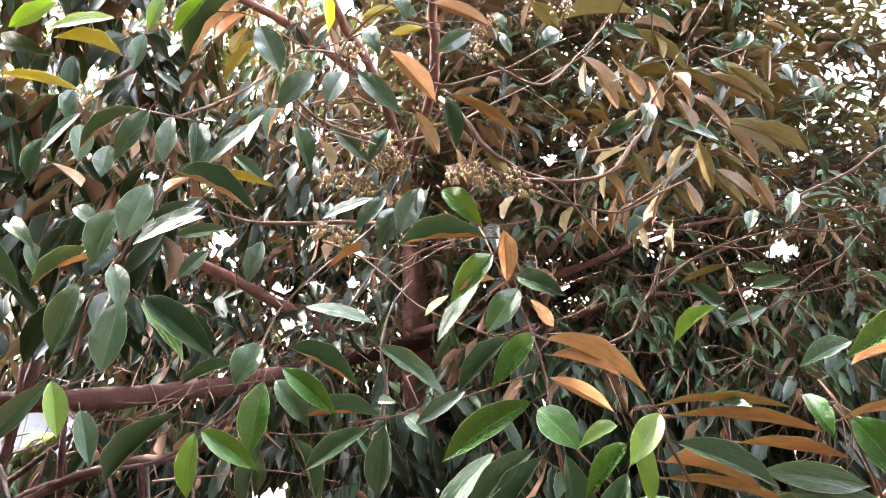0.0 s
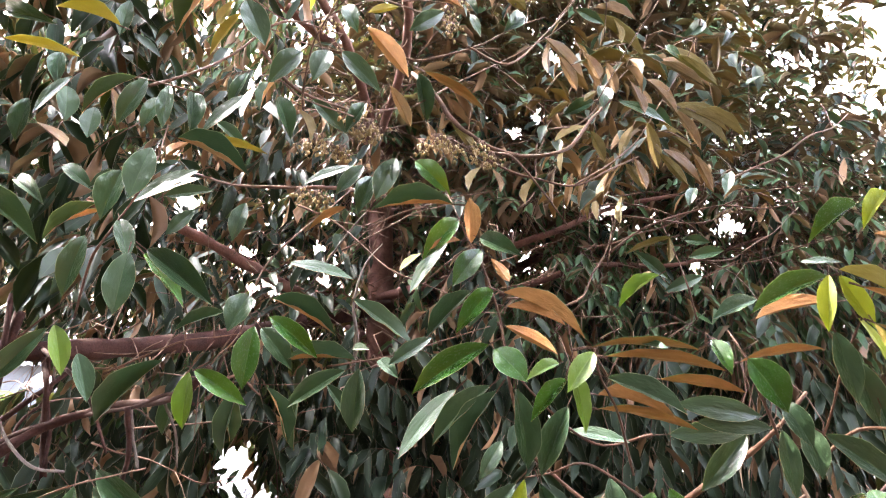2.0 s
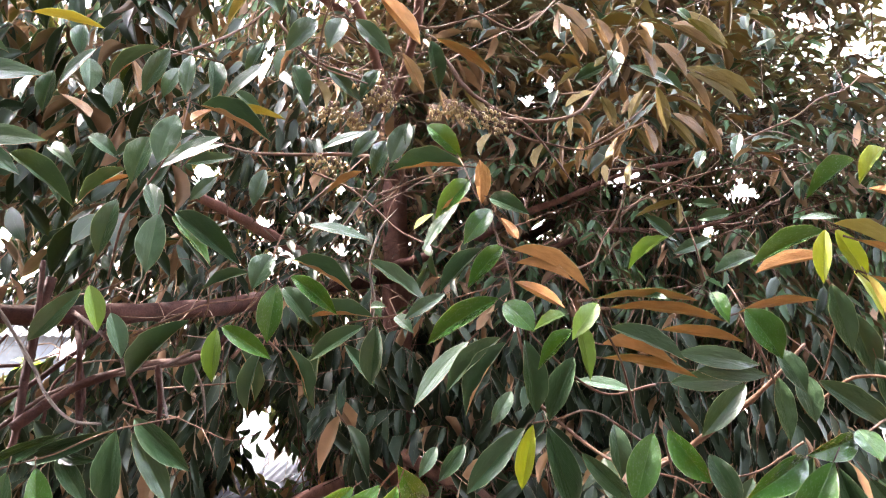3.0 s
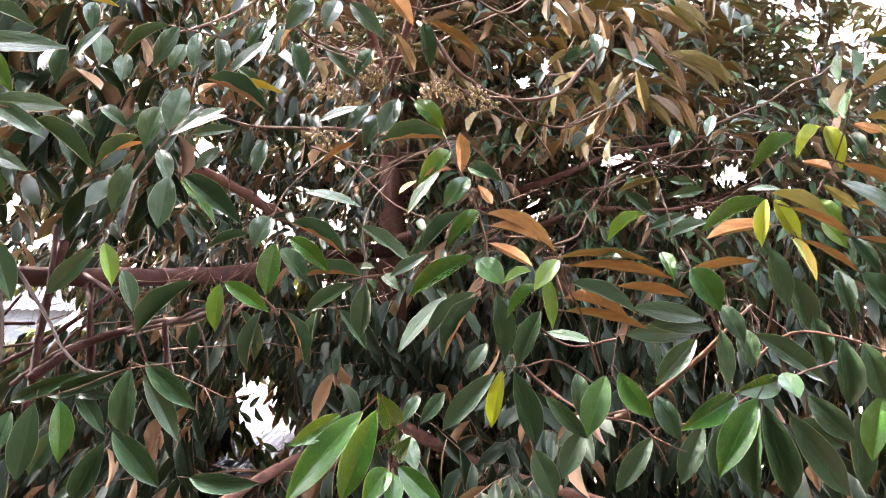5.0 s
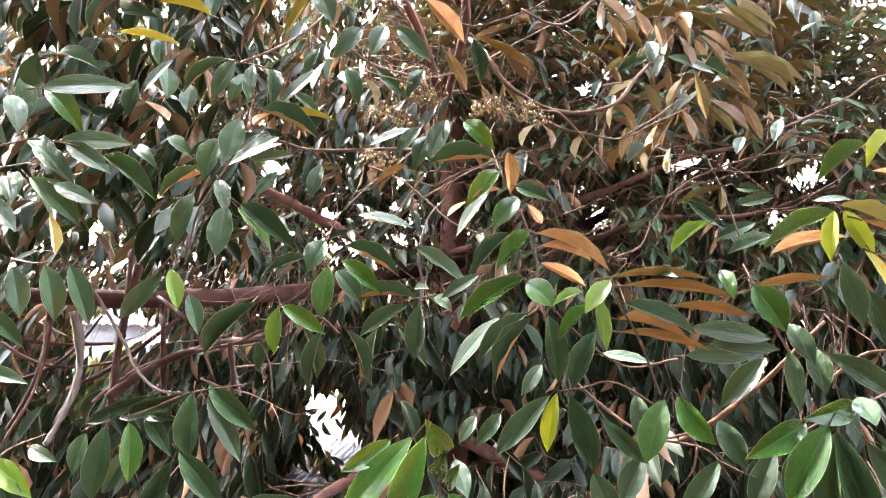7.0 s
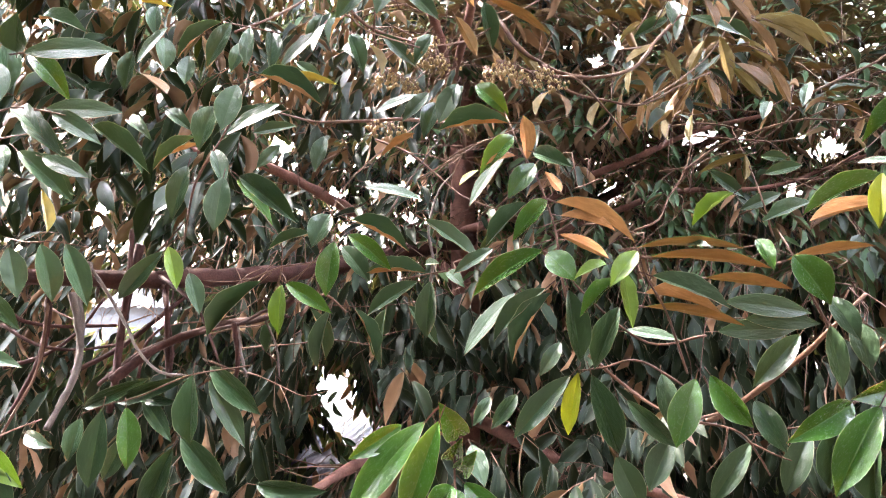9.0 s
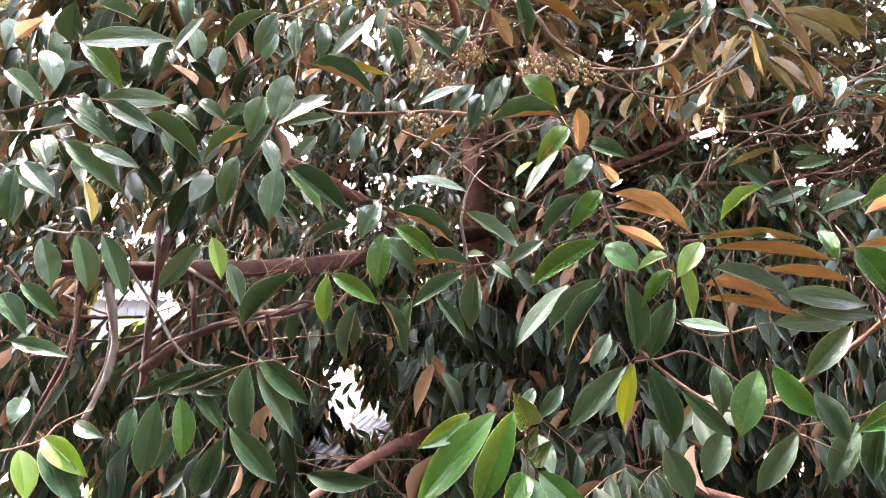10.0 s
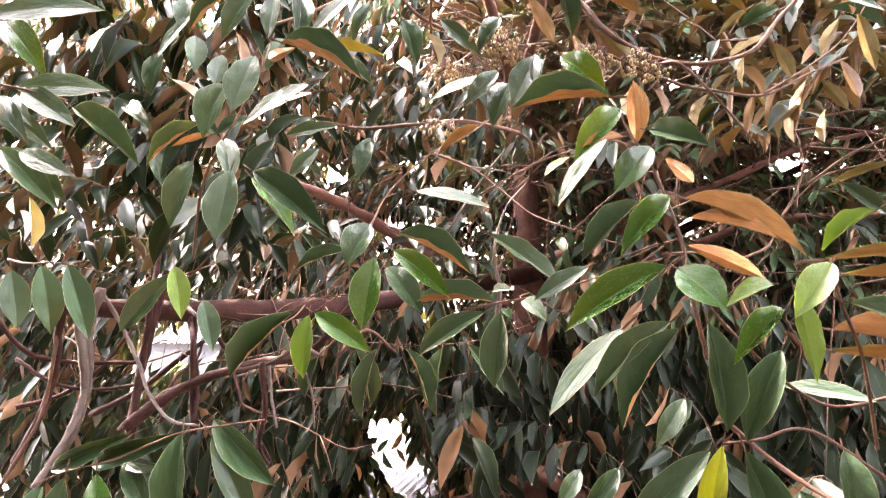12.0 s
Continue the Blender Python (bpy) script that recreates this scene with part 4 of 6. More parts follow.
leaf(twig, "green", (-0.788, 0.908, 3.518), (-0.751, 0.866, 3.572), (0.18, -0.71, -0.68), 0.63)
leaf(twig, "green", (-0.791, 0.927, 3.523), (-0.614, 0.951, 3.528), (-0.10, -0.95, 0.26), 0.27, 5)
leaf(twig, "green", (-0.821, 1.003, 3.616), (-0.704, 0.983, 3.578), (0.07, -0.79, 0.60), 0.3)
leaf(twig, "green", (-0.872, 0.947, 3.515), (-0.822, 0.911, 3.429), (0.61, -0.54, 0.58), 0.42)
leaf(twig, "fresh", (-0.823, 0.983, 3.54), (-0.731, 0.976, 3.444), (0.38, -0.82, 0.42), 0.35)
leaf(twig, "green", (-0.78, 0.97, 3.427), (-0.631, 0.99, 3.423), (-0.05, -0.95, 0.28), 0.3, 5)
leaf(twig, "green", (-0.751, 0.954, 3.418), (-0.641, 0.942, 3.353), (0.15, -0.90, 0.42), 0.32)
leaf(twig, "green", (-0.703, 1.001, 3.402), (-0.592, 1.017, 3.311), (0.46, -0.78, 0.43), 0.3)
leaf(twig, "green", (-0.8, 0.928, 3.417), (-0.719, 0.892, 3.361), (0.10, -0.77, 0.63), 0.33)
leaf(twig, "green", (-0.812, 0.967, 3.399), (-0.719, 0.941, 3.332), (0.18, -0.81, 0.56), 0.37)
leaf(twig, "green", (-0.835, 0.901, 3.557), (-0.853, 0.852, 3.505), (-0.96, 0.27, 0.09), 0.38)
leaf(twig, "green", (-0.886, 0.894, 3.551), (-0.866, 0.848, 3.484), (0.61, -0.55, 0.57), 0.44)
leaf(twig, "green", (-0.946, 0.938, 3.476), (-0.847, 0.915, 3.404), (0.29, -0.72, 0.63), 0.3)
leaf(twig, "green", (-0.852, 1.053, 3.351), (-0.734, 1.039, 3.305), (0.10, -0.93, 0.34), 0.3, 5)
leaf(twig, "green", (-1, 1.083, 3.372), (-0.943, 1.044, 3.306), (0.47, -0.51, 0.72), 0.41)
leaf(twig, "green", (-0.951, 0.99, 3.31), (-0.86, 0.964, 3.24), (0.29, -0.71, 0.64), 0.38)
leaf(twig, "green", (-0.927, 0.943, 3.292), (-0.916, 0.916, 3.182), (0.44, -0.86, 0.26), 0.35)
leaf(twig, "green", (-0.742, 1.114, 3.583), (-0.748, 1.066, 3.52), (-0.13, -0.78, 0.61), 0.3, 5)
leaf(twig, "green", (-0.747, 1.114, 3.583), (-0.736, 1.066, 3.517), (-0.31, -0.79, 0.52), 0.3, 5)
leaf(twig, "green", (-1.006, 1.183, 3.377), (-0.889, 1.2, 3.288), (0.41, -0.83, 0.38), 0.4)
twig = branch([(-1.281, 1.452, 3.198), (-1.183, 1.415, 3.186), (-1.108, 1.425, 3.188), (-1.002, 1.489, 3.163)], 0.0026, 0.0013)
leaf(twig, "green", (-1.153, 1.419, 3.182), (-1.12, 1.425, 3.027), (0.78, -0.61, 0.14), 0.43)
leaf(twig, "green", (-1.065, 1.4, 3.183), (-1.006, 1.41, 3.018), (0.73, -0.65, 0.22), 0.35)
leaf(twig, "green", (-1.318, 1.498, 3.175), (-1.292, 1.503, 3.031), (0.81, -0.58, 0.12), 0.5)
leaf(twig, "green", (-1.183, 1.265, 3.058), (-1.088, 1.279, 2.968), (0.55, -0.68, 0.48), 0.34)
leaf(twig, "green", (-1.048, 1.083, 2.944), (-0.919, 1.092, 2.913), (0.23, -0.50, 0.83), 0.3)
leaf(twig, "green", (-1.074, 1.078, 3.043), (-0.991, 1.055, 2.963), (0.48, -0.57, 0.66), 0.41)
twig = branch([(-0.842, 0.809, 2.8), (-0.805, 0.814, 2.808), (-0.759, 0.82, 2.824), (-0.803, 0.915, 2.824), (-0.809, 1.015, 2.827)], 0.0026, 0.0013)
leaf(twig, "lime", (-0.744, 0.802, 2.833), (-0.654, 0.788, 2.778), (0.36, -0.60, 0.72), 0.38)
leaf(twig, "green", (-0.747, 0.801, 2.817), (-0.661, 0.777, 2.732), (0.52, -0.52, 0.67), 0.39)
leaf(twig, "lime", (-0.76, 0.769, 2.821), (-0.723, 0.741, 2.752), (0.70, -0.44, 0.56), 0.5)
leaf(twig, "green", (-0.944, 0.997, 2.847), (-0.932, 0.95, 2.809), (0.42, -0.50, 0.75), 0.66)
leaf(twig, "green", (-0.878, 1.057, 2.785), (-0.788, 1.021, 2.77), (-0.12, -0.63, 0.76), 0.33)
twig = branch([(0.087, 2.15, 4.259), (-0.011, 1.858, 4.151), (-0.132, 1.658, 4.081), (-0.313, 1.564, 3.967), (-0.396, 1.361, 3.94), (-0.46, 1.309, 3.925)], 0.00325, 0.0013)
leaf(twig, "lime", (-0.69, 1.153, 3.863), (-0.761, 1.134, 3.803), (0.42, -0.88, -0.23), 0.36)
leaf(twig, "lime", (-0.581, 1.164, 3.833), (-0.708, 1.16, 3.814), (-0.03, -0.92, 0.39), 0.3, 5)
leaf(twig, "olive", (-0.57, 1.176, 3.766), (-0.691, 1.158, 3.795), (0.14, 0.45, 0.88), 0.27)
leaf(twig, "green", (-0.788, 1.16, 3.782), (-0.671, 1.135, 3.746), (-0.20, -0.98, 0.03), 0.3)
leaf(twig, "olive", (-0.793, 1.168, 3.73), (-0.646, 1.181, 3.703), (0.14, 0.33, 0.93), 0.27, 5)
leaf(twig, "lime", (-0.493, 1.348, 3.984), (-0.57, 1.358, 3.895), (0.09, -0.98, -0.18), 0.3)
leaf(twig, "lime", (-0.59, 1.343, 3.979), (-0.606, 1.321, 3.89), (0.39, -0.91, 0.15), 0.35)
leaf(twig, "green", (-0.418, 1.456, 3.971), (-0.364, 1.457, 3.854), (0.35, -0.92, 0.15), 0.55)
leaf(twig, "olive", (-0.428, 1.461, 3.939), (-0.503, 1.473, 3.833), (-0.65, 0.55, 0.53), 0.27)
leaf(twig, "yellow", (-0.265, 1.453, 4.046), (-0.255, 1.442, 3.94), (0.68, -0.72, 0.14), 0.3)
leaf(twig, "green", (-0.439, 1.398, 4.008), (-0.564, 1.414, 3.861), (-0.21, -0.97, 0.08), 0.3)
leaf(twig, "green", (-0.444, 1.45, 4.003), (-0.508, 1.424, 3.922), (-0.71, 0.61, 0.37), 0.29)
leaf(twig, "olive", (-0.444, 1.455, 3.967), (-0.468, 1.421, 3.886), (-0.80, 0.60, -0.01), 0.34)
leaf(twig, "green", (-0.188, 1.564, 4.017), (-0.151, 1.535, 3.929), (-0.13, -0.96, 0.26), 0.44)
leaf(twig, "green", (-0.106, 1.462, 4.052), (-0.075, 1.432, 3.962), (0.10, -0.94, 0.34), 0.42)
leaf(twig, "green", (-0.826, 1.464, 3.767), (-0.923, 1.473, 3.676), (-0.26, -0.95, 0.18), 0.3, 5)
leaf(twig, "green", (-0.787, 1.625, 4.044), (-0.798, 1.607, 3.935), (0.33, -0.94, 0.13), 0.41)
leaf(twig, "green", (-0.971, 1.638, 3.897), (-0.957, 1.615, 3.796), (0.31, -0.92, 0.25), 0.46)
twig = branch([(-0.203, 2.063, 4.065), (-0.109, 1.852, 4.149), (-0.027, 1.851, 4.183), (0.104, 1.859, 4.184), (0.243, 1.955, 4.27)], 0.0026, 0.0013)
leaf(twig, "green", (0.064, 1.72, 4.086), (-0.031, 1.699, 4.015), (0.23, -0.97, -0.02), 0.45)
leaf(twig, "green", (0.306, 1.782, 4.109), (0.24, 1.744, 4.042), (0.31, -0.93, 0.22), 0.5)
leaf(twig, "green", (-0.161, 1.763, 4.054), (-0.033, 1.793, 3.914), (0.25, 0.88, 0.41), 0.37)
leaf(twig, "green", (-0.045, 1.748, 4.186), (0.122, 1.769, 4.122), (0.18, 0.71, 0.68), 0.27)
leaf(twig, "green", (0.015, 1.697, 3.897), (0.189, 1.722, 3.8), (0.42, 0.34, 0.84), 0.27, 5)
leaf(twig, "olive", (-0.221, 1.651, 4.095), (-0.127, 1.617, 4.097), (0.20, 0.61, 0.77), 0.27)
leaf(twig, "olive", (-0.059, 1.665, 4.068), (-0.142, 1.626, 4.03), (-0.55, 0.63, 0.55), 0.3)
leaf(twig, "green", (0.146, 1.867, 4.152), (0.177, 1.836, 4.067), (-0.08, -0.95, 0.31), 0.31)
leaf(twig, "green", (-0.001, 1.716, 3.898), (0.024, 1.739, 3.762), (0.28, -0.95, -0.11), 0.38)
leaf(twig, "green", (0.119, 1.764, 4.15), (0.164, 1.73, 4.081), (-0.04, -0.90, 0.42), 0.3)
twig = branch([(-0.011, 1.663, 3.782), (0.121, 1.898, 3.949), (0.288, 2.085, 4.107), (0.43, 2.176, 4.226), (0.545, 2.264, 4.351)], 0.0026, 0.0013)
leaf(twig, "dull", (0.342, 2.058, 4.297), (0.593, 2.069, 4.319), (-0.10, 0.28, 0.95), 0.26)
leaf(twig, "bronze", (0.419, 2.128, 4.203), (0.568, 2.16, 4.057), (0.36, 0.76, 0.54), 0.26)
leaf(twig, "bronze", (0.44, 2.178, 4.216), (0.436, 2.171, 4.093), (-0.13, 0.99, -0.05), 0.3)
leaf(twig, "dull", (0.573, 2.17, 4.318), (0.792, 2.205, 4.177), (0.45, 0.39, 0.80), 0.26)
leaf(twig, "green", (0.535, 2.166, 4.331), (0.633, 2.155, 4.273), (-0.20, -0.97, -0.16), 0.36)
leaf(twig, "green", (0.652, 2.208, 4.424), (0.759, 2.23, 4.329), (-0.06, -0.96, -0.28), 0.34)
leaf(twig, "dull", (0.251, 2.044, 4.349), (0.34, 2.045, 4.261), (0.46, 0.76, 0.46), 0.5)
leaf(twig, "bronze", (0.601, 2.168, 4.341), (0.754, 2.182, 4.309), (0.13, 0.50, 0.86), 0.26)
leaf(twig, "dull", (0.668, 2.176, 4.313), (0.697, 2.161, 4.205), (0.63, 0.77, 0.06), 0.35)
twig = branch([(0.418, 2.033, 3.844), (0.584, 2.23, 3.945), (0.765, 2.305, 4.176), (0.904, 2.301, 4.257), (1.126, 2.492, 4.412)], 0.00325, 0.0013)
leaf(twig, "dull", (0.894, 2.301, 4.253), (1.107, 2.331, 4.145), (0.25, 0.69, 0.68), 0.26)
leaf(twig, "bronze", (0.901, 2.355, 4.234), (1.105, 2.382, 4.14), (0.22, 0.70, 0.68), 0.27)
leaf(twig, "green", (0.9, 2.299, 4.266), (0.947, 2.269, 4.2), (-0.43, -0.90, 0.10), 0.37)
leaf(twig, "green", (0.656, 2.168, 4.044), (0.627, 2.142, 3.944), (-0.36, -0.87, 0.33), 0.47)
leaf(twig, "dull", (0.606, 2.167, 4.03), (0.552, 2.123, 3.976), (-0.61, 0.79, -0.04), 0.33)
leaf(twig, "green", (0.612, 2.221, 4.011), (0.496, 2.214, 3.95), (0.01, -1.00, 0.08), 0.39)
leaf(twig, "dull", (0.526, 2.216, 4.01), (0.437, 2.198, 3.926), (-0.48, 0.81, 0.33), 0.26)
leaf(twig, "bronze", (0.774, 2.221, 4.07), (0.805, 2.207, 3.965), (0.62, 0.78, 0.08), 0.42)
leaf(twig, "bronze", (0.802, 2.218, 4.098), (0.917, 2.239, 4.015), (0.33, 0.71, 0.62), 0.32)
leaf(twig, "green", (0.745, 2.231, 4), (0.907, 2.251, 3.934), (0.20, -0.96, 0.21), 0.3)
leaf(twig, "dull", (0.907, 2.238, 4.015), (1.184, 2.27, 3.918), (0.28, 0.45, 0.80), 0.19)
leaf(twig, "dull", (0.935, 2.291, 4.013), (1.15, 2.324, 3.887), (0.38, 0.51, 0.77), 0.2)
leaf(twig, "dull", (0.858, 2.295, 3.955), (1.004, 2.318, 3.87), (0.24, 0.75, 0.62), 0.3)
leaf(twig, "bronze", (0.812, 2.243, 3.948), (0.828, 2.267, 3.806), (0.56, 0.80, 0.20), 0.37)
leaf(twig, "bronze", (0.784, 2.244, 3.932), (0.679, 2.252, 3.842), (-0.16, 0.95, 0.27), 0.36)
leaf(twig, "green", (1.169, 2.496, 4.402), (0.992, 2.492, 4.363), (-0.07, -0.91, 0.41), 0.3)
leaf(twig, "dull", (0.561, 2.136, 3.891), (0.45, 2.124, 3.826), (-0.35, 0.82, 0.45), 0.26)
leaf(twig, "green", (1.126, 2.485, 4.455), (1.03, 2.468, 4.367), (0.08, -0.99, 0.11), 0.44)
leaf(twig, "dull", (0.603, 2.237, 3.907), (0.658, 2.249, 3.793), (0.48, 0.82, 0.32), 0.39)
leaf(twig, "bronze", (0.925, 2.36, 3.892), (1.025, 2.383, 3.785), (0.40, 0.74, 0.54), 0.35)
leaf(twig, "bronze", (0.689, 2.163, 3.77), (0.616, 2.179, 3.643), (-0.27, 0.92, 0.27), 0.26)
leaf(twig, "dull", (0.736, 2.263, 3.796), (0.807, 2.264, 3.699), (0.49, 0.80, 0.36), 0.36)
leaf(twig, "bronze", (0.525, 2.159, 3.732), (0.506, 2.171, 3.605), (-0.10, 0.99, 0.11), 0.27)
twig = branch([(0.876, 1.97, 3.231), (0.844, 1.965, 3.344), (0.832, 2.06, 3.472), (0.806, 2.154, 3.609)], 0.00325, 0.0013)
leaf(twig, "lime", (0.781, 2.033, 3.373), (0.651, 2.034, 3.267), (-0.46, -0.70, 0.55), 0.3)
leaf(twig, "green", (0.871, 2.06, 3.493), (0.942, 2.021, 3.482), (-0.46, -0.88, 0.11), 0.44)
leaf(twig, "green", (0.85, 1.962, 3.424), (0.95, 1.936, 3.447), (-0.28, -0.94, 0.16), 0.39)
leaf(twig, "dull", (0.831, 2.058, 3.501), (0.673, 2.058, 3.439), (-0.30, 0.58, 0.76), 0.26, 5)
leaf(twig, "dull", (0.821, 2.058, 3.501), (0.811, 2.02, 3.412), (0.53, 0.76, -0.38), 0.32)
leaf(twig, "green", (0.713, 2.058, 3.447), (0.822, 2.064, 3.363), (0.04, -1.00, -0.01), 0.34)
leaf(twig, "green", (0.935, 2.066, 3.376), (0.807, 2.065, 3.321), (-0.12, -0.95, 0.29), 0.34)
twig = branch([(0.797, 0.927, 3.359), (0.804, 0.903, 3.427), (0.79, 0.871, 3.468), (0.797, 0.848, 3.513), (0.798, 0.846, 3.54), (0.822, 0.843, 3.589)], 0.0013, 0.00072)
leaf(twig, "olive", (0.831, 0.843, 3.599), (0.92, 0.817, 3.559), (0.48, 0.42, 0.78), 0.27)
leaf(twig, "olive", (0.877, 0.861, 3.629), (0.93, 0.823, 3.576), (0.76, 0.52, 0.39), 0.29)
leaf(twig, "olive", (0.807, 0.846, 3.55), (0.881, 0.809, 3.557), (0.12, 0.41, 0.90), 0.27)
leaf(twig, "green", (0.786, 0.826, 3.541), (0.845, 0.785, 3.48), (-0.27, -0.90, 0.34), 0.3)
leaf(twig, "olive", (0.851, 0.854, 3.566), (0.936, 0.825, 3.535), (0.42, 0.35, 0.84), 0.27)
leaf(twig, "gold", (0.829, 0.876, 3.539), (0.978, 0.875, 3.534), (0.03, 0.32, 0.95), 0.27, 5)
leaf(twig, "gold", (0.781, 0.821, 3.458), (0.89, 0.795, 3.503), (-0.02, 0.85, 0.53), 0.27)
leaf(twig, "gold", (0.807, 0.849, 3.499), (0.877, 0.811, 3.51), (0.01, 0.32, 0.95), 0.27, 5)
leaf(twig, "fresh", (0.771, 0.837, 3.529), (0.743, 0.785, 3.46), (0.24, -0.81, 0.53), 0.3)
leaf(twig, "fresh", (0.774, 0.877, 3.542), (0.748, 0.831, 3.473), (-0.91, -0.07, 0.40), 0.3, 5)
leaf(twig, "dull", (0.752, 0.879, 3.5), (0.748, 0.835, 3.43), (0.79, 0.50, -0.35), 0.29)
leaf(twig, "dull", (0.775, 0.85, 3.487), (0.74, 0.807, 3.41), (-0.26, 0.89, -0.37), 0.27)
leaf(twig, "fresh", (0.771, 0.831, 3.467), (0.725, 0.779, 3.397), (-0.84, 0.03, 0.54), 0.3, 5)
leaf(twig, "green", (0.817, 0.851, 3.463), (0.872, 0.811, 3.431), (-0.55, -0.83, 0.09), 0.53)
leaf(twig, "gold", (0.785, 0.824, 3.412), (0.94, 0.824, 3.387), (0.14, 0.41, 0.90), 0.27)
leaf(twig, "green", (0.798, 0.874, 3.413), (0.815, 0.824, 3.389), (0.95, 0.26, 0.16), 0.35)
leaf(twig, "olive", (0.856, 0.903, 3.423), (0.853, 0.853, 3.387), (0.94, 0.15, -0.30), 0.31)
leaf(twig, "fresh", (0.755, 0.901, 3.464), (0.759, 0.853, 3.415), (-0.52, -0.63, 0.58), 0.3)
leaf(twig, "green", (0.786, 0.865, 3.392), (0.786, 0.818, 3.34), (-0.38, -0.69, 0.62), 0.3)
leaf(twig, "green", (0.729, 0.908, 3.352), (0.755, 0.859, 3.332), (0.90, 0.39, 0.21), 0.35)
leaf(twig, "green", (0.769, 0.858, 3.343), (0.904, 0.86, 3.291), (0.34, 0.27, 0.90), 0.27, 5)
leaf(twig, "olive", (0.821, 0.837, 3.356), (0.931, 0.825, 3.283), (0.53, 0.47, 0.71), 0.27)
leaf(twig, "green", (0.751, 0.83, 3.308), (0.9, 0.834, 3.217), (0.34, -0.79, 0.52), 0.3, 5)
leaf(twig, "green", (0.802, 0.871, 3.278), (0.915, 0.855, 3.263), (0.18, 0.47, 0.86), 0.27, 5)
leaf(twig, "olive", (0.756, 0.89, 3.309), (0.795, 0.848, 3.262), (0.79, 0.60, 0.12), 0.28)
leaf(twig, "olive", (0.688, 0.931, 3.298), (0.78, 0.907, 3.251), (0.49, 0.54, 0.68), 0.27)
leaf(twig, "green", (0.711, 0.913, 3.272), (0.821, 0.902, 3.222), (0.42, 0.18, 0.89), 0.27, 5)
leaf(twig, "olive", (0.852, 0.853, 3.241), (0.928, 0.82, 3.18), (0.59, 0.74, 0.34), 0.3)
leaf(twig, "green", (0.806, 0.895, 3.221), (0.834, 0.855, 3.159), (-0.42, -0.84, 0.35), 0.31)
leaf(twig, "olive", (0.729, 0.916, 3.218), (0.743, 0.878, 3.142), (0.99, 0.07, 0.14), 0.27, 5)
leaf(twig, "green", (0.744, 0.935, 3.218), (0.842, 0.919, 3.161), (0.52, 0.21, 0.83), 0.27, 5)
leaf(twig, "green", (0.816, 0.894, 3.223), (0.956, 0.896, 3.183), (0.27, 0.20, 0.94), 0.27, 5)
leaf(twig, "green", (0.829, 0.865, 3.21), (0.904, 0.839, 3.152), (-0.26, -0.96, 0.09), 0.31)
leaf(twig, "gold", (0.877, 0.876, 3.18), (0.905, 0.829, 3.167), (0.80, 0.33, 0.51), 0.27)
leaf(twig, "green", (0.811, 0.868, 3.16), (0.874, 0.844, 3.085), (-0.26, -0.96, 0.10), 0.5)
leaf(twig, "green", (0.861, 0.867, 3.172), (0.916, 0.831, 3.126), (-0.40, -0.89, 0.22), 0.34)
leaf(twig, "olive", (0.883, 0.833, 3.231), (0.905, 0.802, 3.127), (0.79, 0.61, -0.02), 0.32)
leaf(twig, "green", (0.9, 0.844, 3.047), (0.864, 0.797, 2.976), (-0.62, -0.47, 0.62), 0.47)
leaf(twig, "green", (0.898, 0.925, 3.028), (0.924, 0.885, 2.974), (-0.41, -0.82, 0.41), 0.53)
leaf(twig, "fresh", (0.864, 0.828, 2.981), (0.832, 0.777, 2.926), (-0.14, -0.69, 0.71), 0.49)
leaf(twig, "fresh", (0.848, 0.781, 2.935), (0.842, 0.732, 2.877), (-0.33, -0.71, 0.62), 0.55)
twig = branch([(0.439, 1.697, 3.586), (0.549, 1.746, 3.662), (0.658, 1.844, 3.765), (0.741, 1.89, 3.895), (0.827, 1.937, 4.03), (0.871, 1.934, 4.127)], 0.0026, 0.0012)
leaf(twig, "bronze", (0.722, 1.835, 4.004), (0.861, 1.841, 3.933), (0.34, 0.61, 0.72), 0.26)
leaf(twig, "dull", (0.776, 1.836, 4.028), (0.899, 1.842, 3.938), (0.39, 0.72, 0.58), 0.27)
leaf(twig, "bronze", (0.633, 1.836, 3.937), (0.668, 1.809, 3.831), (0.64, 0.77, 0.01), 0.3)
leaf(twig, "bronze", (0.706, 1.838, 3.931), (0.766, 1.814, 3.836), (0.64, 0.74, 0.21), 0.28)
leaf(twig, "dull", (0.782, 1.842, 3.865), (0.934, 1.848, 3.794), (0.34, 0.54, 0.77), 0.26)
leaf(twig, "dull", (0.828, 1.844, 3.855), (0.989, 1.85, 3.774), (0.41, 0.35, 0.84), 0.26)
leaf(twig, "bronze", (0.764, 1.842, 3.86), (0.85, 1.849, 3.736), (0.57, 0.70, 0.44), 0.26)
leaf(twig, "dull", (0.683, 1.842, 3.817), (0.72, 1.849, 3.676), (0.54, 0.82, 0.18), 0.31)
leaf(twig, "dull", (0.642, 1.842, 3.805), (0.591, 1.812, 3.702), (-0.28, 0.95, -0.14), 0.32)
leaf(twig, "bronze", (0.732, 1.847, 3.735), (0.849, 1.853, 3.638), (0.37, 0.79, 0.50), 0.27)
leaf(twig, "dull", (0.723, 1.847, 3.722), (0.805, 1.84, 3.626), (0.50, 0.79, 0.36), 0.28)
leaf(twig, "bronze", (0.642, 1.846, 3.71), (0.674, 1.819, 3.604), (0.60, 0.80, -0.02), 0.28)
leaf(twig, "bronze", (0.571, 1.846, 3.662), (0.543, 1.819, 3.551), (-0.34, 0.93, -0.14), 0.26)
leaf(twig, "dull", (0.554, 1.847, 3.624), (0.535, 1.827, 3.505), (-0.37, 0.92, -0.10), 0.26)
